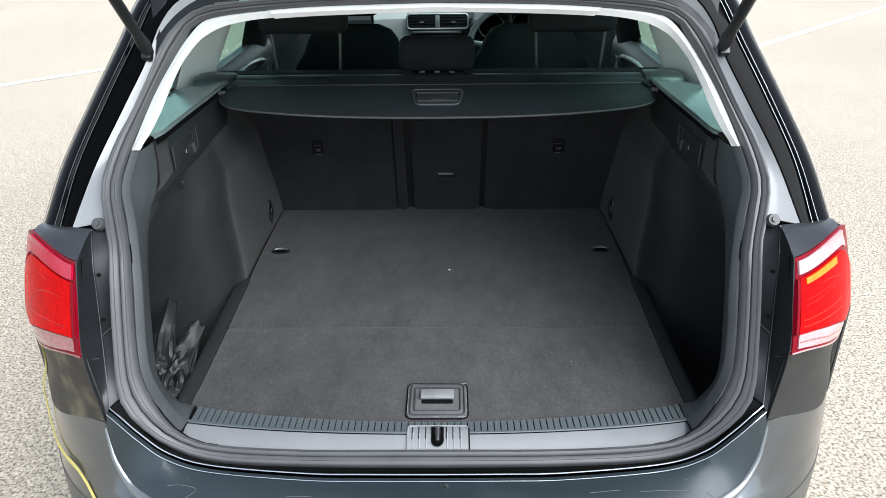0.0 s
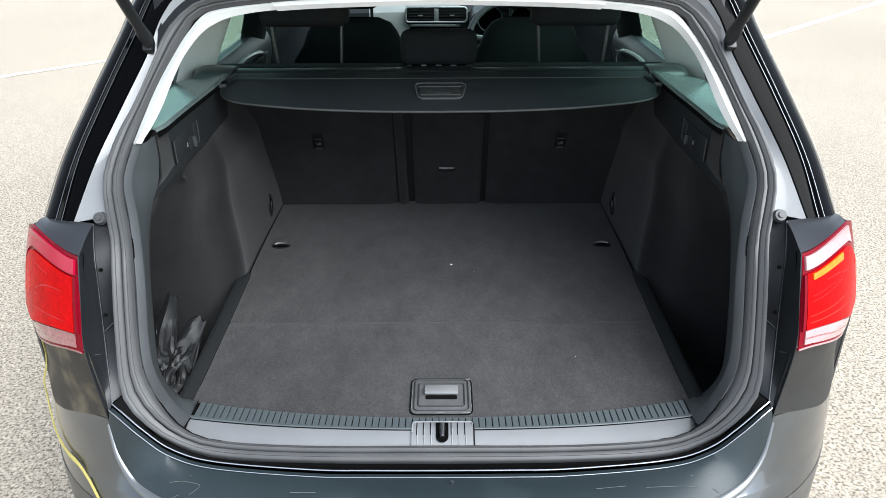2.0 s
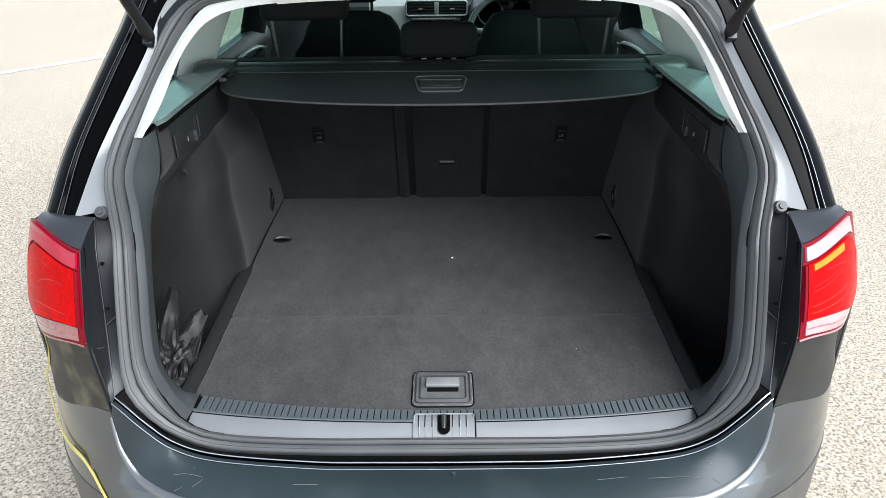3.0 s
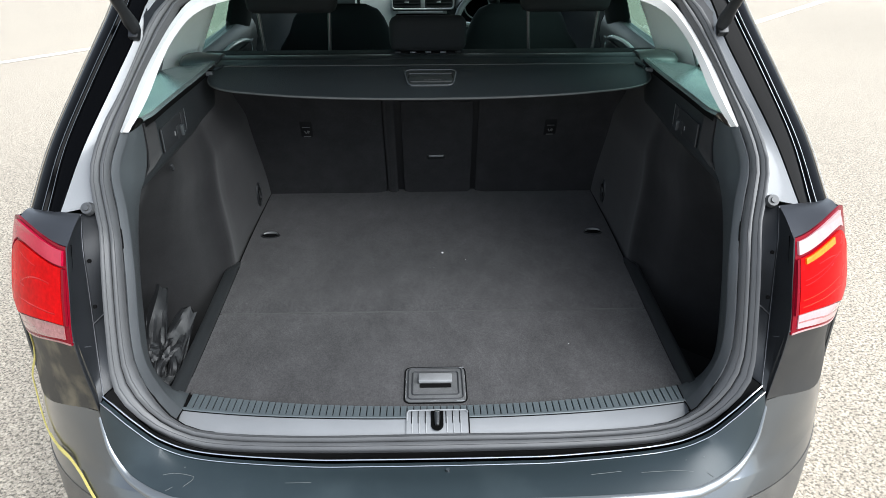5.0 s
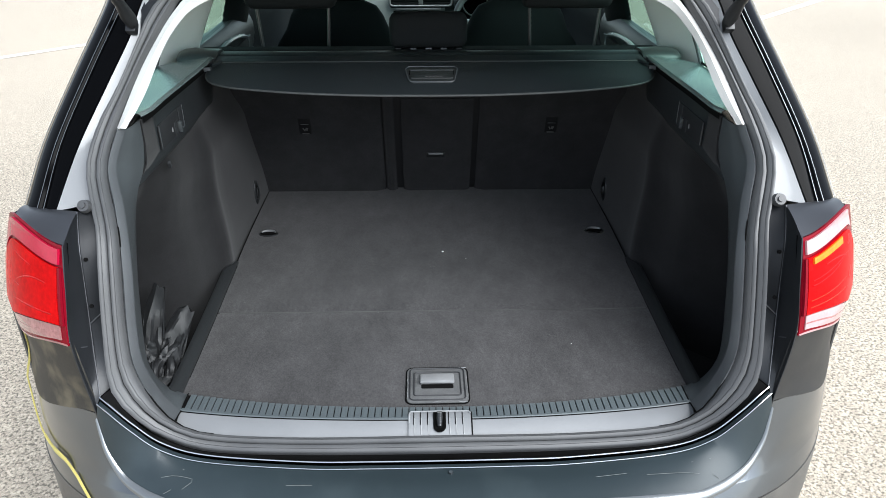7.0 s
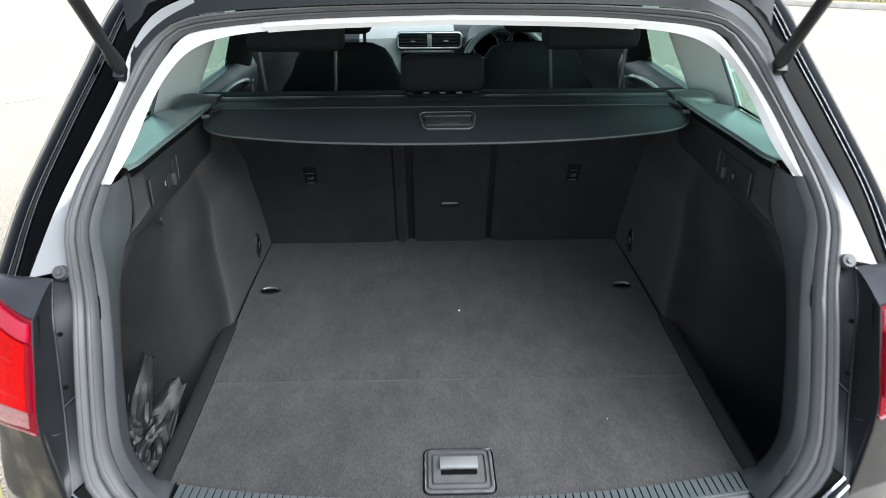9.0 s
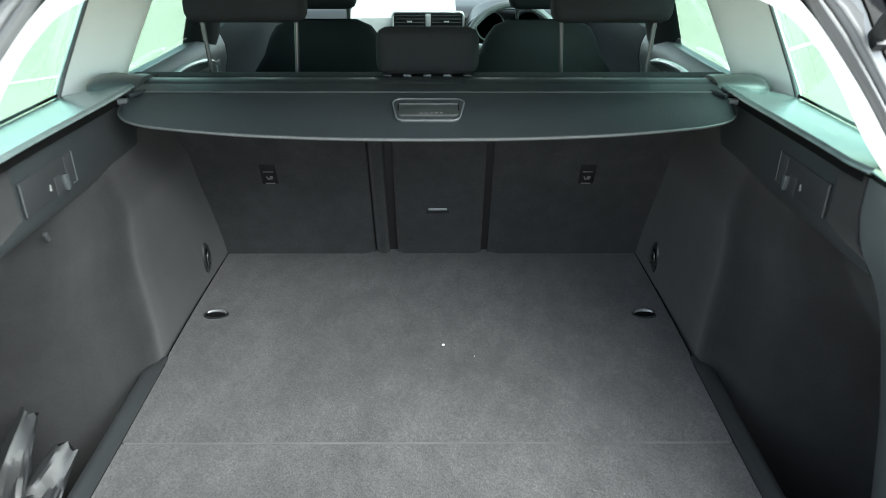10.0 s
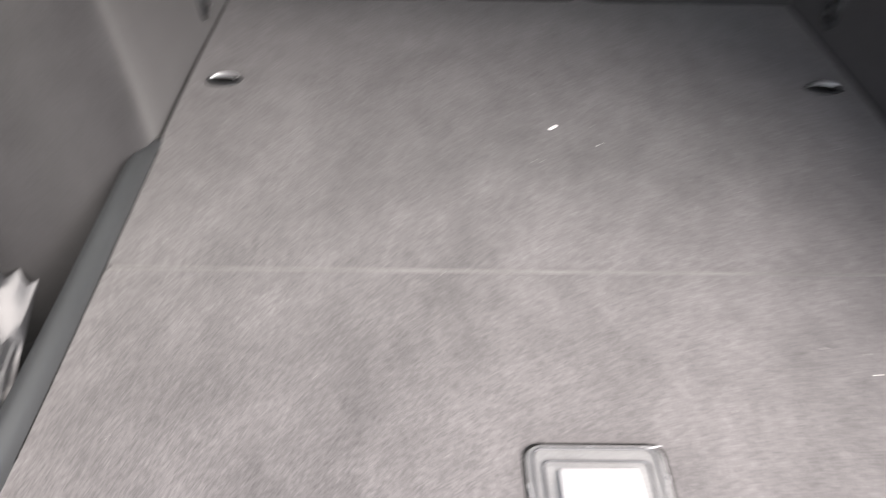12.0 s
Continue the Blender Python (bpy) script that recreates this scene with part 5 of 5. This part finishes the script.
    for k in range(5):
        part("post_guide", box((-.085 + k * .040, 1.135, 1.099), (.016, .010, .006), .002), RIM_PLASTIC if k in (1, 2, 3) else BLACK_PLASTIC, seat, "small grey release buttons")


SEAT_GROOVE = material("seat_gap_plastic", (0.006, 0.006, 0.007), 0.6, vary=0.2, scale=20, fine=600, bump=0.1)
build_rear_seat()


# ---- the load cover ----
def build_cover():
    cover = thing("cargo_cover", (0, .9, 1.09), "dark vinyl roll-out cargo cover, partly drawn out", "cargo cover")
    # plan line of the free edge, from the middle to the rounded corner; the board hangs down a little from the cassette
    edge = spline([(0, .800, 0), (.15, .803, 0), (.30, .814, 0), (.42, .832, 0), (.475, .845, 0), (.508, .863, 0), (.524, .888, 0), (.526, .915, 0), (.522, .950, 0)], 48)

    def hang(y):
        return 1.116 - .249 * (.985 - y)
    board = [(x, y) for x, y, _ in across(edge)] + [(.515, .985), (-.515, .985)]
    bm = slab(board, -.006, 0, .0016)
    for q in bm.verts:
        q.co.z += hang(q.co.y)
    part("panel", bm, VINYL, cover, "dark vinyl panel with a rippled grain")
    rim = across(edge)
    rim[:, 2] = [hang(y) - .003 for y in rim[:, 1]]
    part("edge_piping", tube(rim, .0024, 8), PIPING, cover, "paler piped edge")
    # moulded pull grip: a raised rim round a sunk shell, a bar across its far side and a slot behind the bar
    def on_board(outline, lift0, lift1, bevel=0.0):
        bm = slab(outline, lift0, lift1, bevel)
        for q in bm.verts:
            q.co.z += hang(q.co.y)
        return bm
    o = [(x * (.86 + .14 * ease(.850, .905, y)), y) for x, y in rounded(0, .886, .122, .072, .014)]
    h = part("pull_grip", on_board(o, -.004, .003, .0015), GRIP_DARK, cover, "moulded grey pull grip")
    part("grip_rim", tube([(x, y, hang(y) + .003) for x, y in o] + [(o[0][0], o[0][1], hang(o[0][1]) + .003)], .0016, 6, None, False), SILL_PLASTIC, h, "raised rim of the grip")
    part("grip_slot", on_board(rounded(0, .893, .104, .026, .004), .0030, .0034), GAP, h, "dark finger slot")
    part("grip_bar", on_board(rounded(0, .880, .100, .036, .006), .0034, .0065, .0012), GRIP_DARK, h, "smooth grip bar")
    part("grip_edge", tube([(x, .897, hang(.897) + .0065) for x in np.linspace(-.050, .050, 8)], .0016, 6), SILL_PLASTIC, h, "bright upper edge of the bar")
    for k in range(5):
        part("grip_mark", box((-.012 + k * .0085, .868, hang(.868) + .0067), (.0055, .006, .0008)), WHITE_PRINT, h)
    part("stitch_line", tube([(x, .952, hang(.952) + .0006) for x in np.linspace(-.51, .51, 20)], .0010, 6), PIPING, cover)
    # cassette tube and its end caps
    o = [(.036 * math.cos(a), .014 * math.sin(a)) for a in np.linspace(0, 2 * math.pi, 20, endpoint=False)]
    rows = [[(x, 1.022 + a, 1.103 + b) for a, b in o] for x in np.linspace(-.545, .545, 12)]
    bm = sheet(rows, closed=True)
    part("cassette", bm, VINYL, cover, "dark roll-up cassette")
    for s in (1, -1):
        rows = []
        for x, w, hh in ((.519, .030, .008), (.520, .042, .017), (.526, .044, .0185), (.555, .045, .019), (.585, .044, .019), (.605, .038, .016), (.618, .026, .010), (.622, .012, .004)):
            lift = .010 * ease(.545, .60, x)
            rows.append([(s * x, 1.016 - .006 * ease(.54, .62, x) + w * math.cos(a), 1.106 + hh * math.sin(a) + lift * max(0, math.sin(a)) * max(0, math.cos(a))) for a in np.linspace(0, 2 * math.pi, 22, endpoint=False)])
        bm = sheet(rows, closed=True)
        bmesh.ops.contextual_create(bm, geom=[v for v in bm.verts if abs(abs(v.co.x) - .622) < 1e-4])
        cap = part("end_cap", bm, TRIM_TEAL, cover, "dark moulded cassette end cap")
        part("cap_latch", box((s * .540, .952, 1.108), (.030, .018, .012), .003), BLACK_PLASTIC, cap, "latch of the end cap")
        part("guide_peg", box((s * .532, .918, 1.100), (.028, .012, .010), .003), SILL_PLASTIC, cap)
        part("corner_guide", tube([(s * .500, .985, 1.106), (s * .506, .945, 1.109), (s * .518, .925, 1.107)], .004, 8), VINYL, cap)


GRIP_DARK = material("dark_grip_plastic", (0.020, 0.023, 0.0235), 0.4, vary=0.15, scale=15, fine=1100, bump=0.15)
PIPING = material("grey_piping", (0.052, 0.056, 0.056), 0.5, vary=0.2, scale=30, fine=600, bump=0.2)
TRIM_TEAL = material("smooth_charcoal_plastic", (0.03, 0.034, 0.034), 0.35, vary=0.1, scale=9, fine=1100, bump=0.15)
build_cover()


# ---- the bag in the side pocket ----
def ridged(p, seed):
    """Sharp creases: folded noise at two sizes."""
    v = Vector((p[0], p[1], seed))
    return (1 - abs(noise.noise(v)) * 2.4) + .45 * (1 - abs(noise.noise(v * 2.3 + Vector((7, 3, 1)))) * 2.4)


def build_bag():
    bag = thing("folded_bag", (-.57, .45, .505), "crumpled black nylon bag stuffed in the side pocket", "bag")

    def crumpled(name, corners, n, m, amp, seed, stretch, sag=0.0):
        """A sheet of cloth between four corners, creased along its length."""
        p00, p01, p10, p11 = (Vector(c) for c in corners)
        up = (p01 - p00).cross(p10 - p00).normalized()
        if up.y > 0:
            up = -up
        rows = []
        for i in range(n):
            u = i / (n - 1)
            r = []
            for j in range(m):
                v = j / (m - 1)
                p = p00.lerp(p10, u).lerp(p01.lerp(p11, u), v)
                h = ridged((u * stretch[0] + .5 * v, v * stretch[1]), seed)
                r.append(p + up * (amp * (h - .5) - sag * 4 * v * (1 - v)) + (p01 - p00) * .06 * noise.noise(Vector((u * 5, v * 3, seed + 9))))
            rows.append(r)
        return part(name, sheet(rows, thick=.0010), NYLON, bag, "", 24)

    def ear(path, widths, thick, seed, twist=0.0):
        """A tapered, flattened roll of cloth, kinked along its length, with a cut end."""
        n, m = 24, 16
        p = spline(path, n)
        rows = []
        for i, q in enumerate(p):
            u = i / (n - 1)
            d = Vector(p[min(i + 1, n - 1)] - p[max(i - 1, 0)]).normalized()
            side = d.cross(Vector((.25, -.75, .6))).normalized()
            side = Matrix.Rotation(twist * u, 3, d) @ side
            up = side.cross(d)
            w = float(np.interp(u, np.linspace(0, 1, len(widths)), widths))
            r = []
            for k in range(m):
                a = 2 * math.pi * k / m
                c, t = math.cos(a), math.sin(a)
                crease = ridged((2.8 * c + .7 * u, .9 * u + .6 * t), seed) - .6
                j = .5 * noise.noise(Vector((u * 4.5, k * .7, seed)))
                r.append(Vector(q) + side * (w * (c + .30 * j)) + up * (thick * (.8 * t + .45 * crease + .8 * j) * (1 - .3 * u)) + d * (.012 * noise.noise(Vector((c * 2.3, u * 3, seed + 4)))))
            rows.append(r)
        bm = sheet(rows, closed=True)
        bm.verts.ensure_lookup_table()
        bm.faces.new(bm.verts[-m:])
        part("nylon_fold", bm, NYLON, bag, "", 32)

    crumpled("bag_body", ((-.605, .335, .520), (-.520, .325, .545), (-.600, .455, .660), (-.522, .440, .648)), 44, 40, .017, 3.1, (1.4, 4.4), .016)
    crumpled("bag_fold", ((-.590, .330, .565), (-.522, .310, .600), (-.585, .375, .610), (-.520, .365, .632)), 26, 34, .014, 8.4, (1.0, 4.2), -.002)
    crumpled("bag_fold", ((-.575, .385, .640), (-.540, .400, .652), (-.580, .430, .668), (-.540, .445, .664)), 22, 22, .010, 5.7, (.9, 1.4))
    crumpled("bag_fold", ((-.600, .350, .600), (-.572, .345, .625), (-.600, .420, .655), (-.570, .405, .662)), 24, 18, .011, 12.2, (1.3, 1.1))
    ear([(-.566, .380, .610), (-.575, .430, .655), (-.583, .490, .700), (-.587, .545, .728)], (.022, .024, .019, .013), .012, 1.3, .6)
    ear([(-.556, .375, .612), (-.568, .430, .650), (-.572, .470, .680), (-.579, .505, .700)], (.018, .019, .015, .009), .011, 6.2, -.8)
    ear([(-.545, .370, .595), (-.545, .420, .632), (-.536, .470, .664), (-.527, .517, .687)], (.023, .028, .025, .017), .014, 9.7, .4)
    ear([(-.530, .360, .615), (-.528, .410, .640), (-.527, .450, .655), (-.526, .490, .662)], (.010, .012, .011, .008), .010, 14.8, .2)
    rnd = random.Random(5)
    for k in range(11):
        a = Vector((rnd.uniform(-.592, -.530), rnd.uniform(.335, .375), rnd.uniform(.575, .612)))
        b = a + Vector((rnd.uniform(-.030, .030), rnd.uniform(.045, .085), rnd.uniform(.030, .055)))
        c = a.lerp(b, .5) + Vector((rnd.uniform(-.014, .014), -.008, rnd.uniform(.002, .016)))
        ear([a, c, b], (.006, rnd.uniform(.008, .013), .005), rnd.uniform(.007, .011), 20.3 + k, rnd.uniform(-.8, .8))


build_bag()


# ---- front of the cabin ----
def build_front_seat(cx):
    seat = thing("front_seat", (cx, 2.1, .3), "black cloth front seat with a headrest", "car seat", "front seats")
    rows = []
    for v, (y, z, w, t) in enumerate(((2.13, .45, .29, .07), (2.10, .60, .305, .08), (2.06, .78, .295, .08), (2.03, .93, .235, .075), (2.01, .985, .195, .07), (2.00, 1.04, .172, .06), (1.995, 1.072, .150, .04), (1.995, 1.092, .105, .015))):
        rows.append([(cx + w * math.copysign(abs(math.cos(a)) ** .6, math.cos(a)), y + t * math.copysign(abs(math.sin(a)) ** .8, math.sin(a)), z) for a in np.linspace(0, 2 * math.pi, 28, endpoint=False)])
    part("backrest", sheet(rows, closed=True), CLOTH, seat, "rounded black cloth backrest")
    part("cushion", box((cx, 2.40, .42), (.50, .52, .16), .05, (6, 0, 0), None, 3), CLOTH, seat)
    hr = part("headrest", box((cx, 2.02, 1.205), (.205, .10, .17), .035, (-6, 0, 0), None, 4), CLOTH, seat, "black cloth headrest")
    for dx in (-.075, .075):
        part("headrest_post", tube([(cx + dx, 2.02, 1.05), (cx + dx, 2.02, 1.15)], .006, 8), BLACK_PLASTIC, hr)


build_front_seat(-.340)
build_front_seat(.338)


def build_dash():
    dash = thing("dashboard", (0, 3.0, .5), "grey dashboard with silver-framed air vents", "dashboard")
    rows = []
    for y, z in ((2.86, .55), (2.85, .80), (2.84, .93), (2.85, .985), (2.88, 1.012), (2.95, 1.025), (3.15, 1.035), (3.34, 1.03)):
        rows.append([(x, y + .05 * (x / .7) ** 2, z - .02 * (x / .7) ** 2) for x in np.linspace(-.72, .72, 33)])
    # the middle carries the lit tone, the ends stay dark
    part("fascia", sheet([r[8:19] for r in rows], thick=.01), DASH, dash, "moulded fascia, windscreen light in its pale grey colour")
    part("fascia_end", sheet([r[:9] for r in rows], thick=.01), BLACK_PLASTIC, dash, "dark end of the fascia")
    part("fascia_end", sheet([r[18:] for r in rows], thick=.01), BLACK_PLASTIC, dash, "dark end of the fascia")
    # two centre vents in one silver frame
    part("vent_panel", box((-.028, 2.842, .972), (.300, .02, .086), .010), BLACK_PLASTIC, dash, "black centre panel")
    o = rounded(-.028, .975, .300, .070, .016)
    vent = part("air_vents", tube([(x, 2.828, z) for x, z in o] + [(o[0][0], 2.828, o[0][1])], .0050, 8, None, False), DASH_SILVER, dash, "silver frame round two air vents")
    for cx in (-.106, .050):
        for k in range(4):
            part("vent_slat", box((cx, 2.830, .953 + k * .0145), (.126, .012, .0035), .001, (20, 0, 0)), BLACK_PLASTIC, vent)
        part("vent_tab", box((cx, 2.822, .972), (.022, .008, .006), .002), DASH_SILVER, vent)
    part("centre_button", box((-.028, 2.828, .975), (.022, .008, .058), .003), DASH_SILVER, dash, "silver centre button")
    part("silver_strip", box((-.04, 2.832, .925), (.22, .010, .010), .003), DASH_SILVER, dash, "silver strip above the screen")
    part("screen", box((-.028, 2.845, .860), (.27, .02, .11), .008), BLACK_GLOSS, dash, "dark glossy screen")
    # instrument hood and dials
    rows = []
    for y in (2.70, 2.76, 2.84, 2.92):
        rows.append([(.315 + .185 * math.cos(a), y, .955 + (.085 + (.02 if y > 2.8 else 0)) * math.sin(a)) for a in np.linspace(0, math.pi, 20)])
    part("instrument_hood", sheet(rows, thick=.006), BLACK_PLASTIC, dash, "arched instrument hood")
    for cx in (.235, .395):
        bm = bmesh.new()
        bmesh.ops.create_cone(bm, cap_ends=True, segments=28, radius1=.060, radius2=.060, depth=.006, matrix=pose(cx, 2.82, .955, 90))
        dial = part("dial", bm, BLACK_GLOSS, dash, "round dark dial with a silver ring")
        part("dial_ring", tube([(cx + .060 * math.cos(a), 2.815, .955 + .060 * math.sin(a)) for a in np.linspace(0, 2 * math.pi, 33)], .0035, 6, None, False), DASH_SILVER, dial)
    # steering wheel
    wheel = thing("steering_wheel", (.305, 2.5, .93), "dark steering wheel with silver spokes", "steering wheel")
    tilt = Euler((radians(68), 0, 0)).to_matrix()
    c = Vector((.305, 2.50, .905))
    ringp = [c + tilt @ Vector((.185 * math.cos(a), .180 * math.sin(a), 0)) for a in np.linspace(0, 2 * math.pi, 41)]
    part("rim", tube(ringp, .0145, 10, None, False), WHEEL_RIM, wheel, "dark leather rim")
    part("hub", box(c, (.16, .035, .12), .02, (-22, 0, 0), None, 3), BLACK_PLASTIC, wheel)
    for s in (1, -1):
        part("spoke", tube([c + tilt @ Vector((s * .07, .01, .0)), c + tilt @ Vector((s * .175, .025, 0))], .012, 8), DASH_SILVER, wheel, "silver spoke")


WHEEL_RIM = material("wheel_leather", (0.13, 0.13, 0.135), 0.33, vary=0.15, scale=20, fine=900, bump=0.2)
build_dash()


def build_doors():
    for s in (1, -1):
        for y0, y1 in ((1.12, 1.995), (2.00, 3.10)):
            rows = []
            for z, x in ((.35, .715), (.55, .70), (.72, .69), (.80, .665), (.835, .655), (.855, .675), (.93, .700), (.98, .688), (1.02, .690), (1.045, .700), (1.060, .715), (1.062, .740)):
                rows.append([(s * (x - .035), y, z + .006 * math.sin(3 * y)) for y in np.linspace(y0, y1, 18)])
            door = part("door_lining", sheet(rows, thick=.006), DOOR_PLASTIC if y0 < 1.99 else CLOTH, car, "charcoal door lining with a chrome pull")
            if y0 > 1.99:
                continue
            pull = spline([(s * .646, y, z) for y, z in ((1.44, 1.020), (1.54, 1.026), (1.63, 1.024), (1.74, 1.013), (1.82, .996), (1.845, .974), (1.83, .945))], 24)
            part("chrome_pull", tube(pull, .0075, 8), PULL_SILVER, door, "curved chrome pull")
            part("pull_recess", box((s * .648, 1.76, .962), (.012, .26, .06), .005), BLACK_PLASTIC, door, "dark recess behind the pull")


PULL_SILVER = material("pull_silver", (0.62, 0.63, 0.64), 0.25, metal=0.45, vary=0.06, scale=20, fine=500, bump=0.02)
DOOR_PLASTIC = material("door_plastic", (0.035, 0.038, 0.040), 0.42, vary=0.12, scale=9, fine=1100, bump=0.25)
build_doors()


# ---- crumbs on the carpet ----
def build_crumbs():
    for x, y, r in ((.026, .873, .0030), (.085, .835, .0008), (.287, .456, .0008)):
        bm = bmesh.new()
        bmesh.ops.create_icosphere(bm, subdivisions=1, radius=r)
        for v in bm.verts:
            v.co *= 1 + .35 * noise.noise(v.co * 900 + Vector((x * 50, y * 50, 0)))
            v.co.z *= .6
        bmesh.ops.translate(bm, verts=bm.verts[:], vec=(x, y, .6302 + r * .4))
        solid("crumb", bm, CRUMB, "tiny white crumb lying on the carpet", "crumb", "crumbs on the carpet", smooth=0)


build_crumbs()


def build_lint():
    rnd = random.Random(21)
    bm = bmesh.new()
    for k in range(45):
        x, y, r = rnd.uniform(-.44, .44), rnd.uniform(.30, 1.2), rnd.uniform(.0003, .0007)
        a, ln = rnd.uniform(0, math.pi), r * rnd.uniform(1, 5)
        if abs(x) < .065 and y < .39:
            continue
        d = Vector((math.cos(a), math.sin(a), 0)) * ln
        c = Vector((x, y, .6303 + r))
        tube([c - d, c, c + d], [r * .4, r, r * .4], 5, bm)
    solid("lint", bm, LINT, "fine pale lint scattered on the carpet", "lint", kind="stuff", smooth=0)


LINT = material("grey_lint", (0.11, 0.107, 0.105), 0.9, vary=0.3, scale=40, fine=400, bump=0)
build_lint()
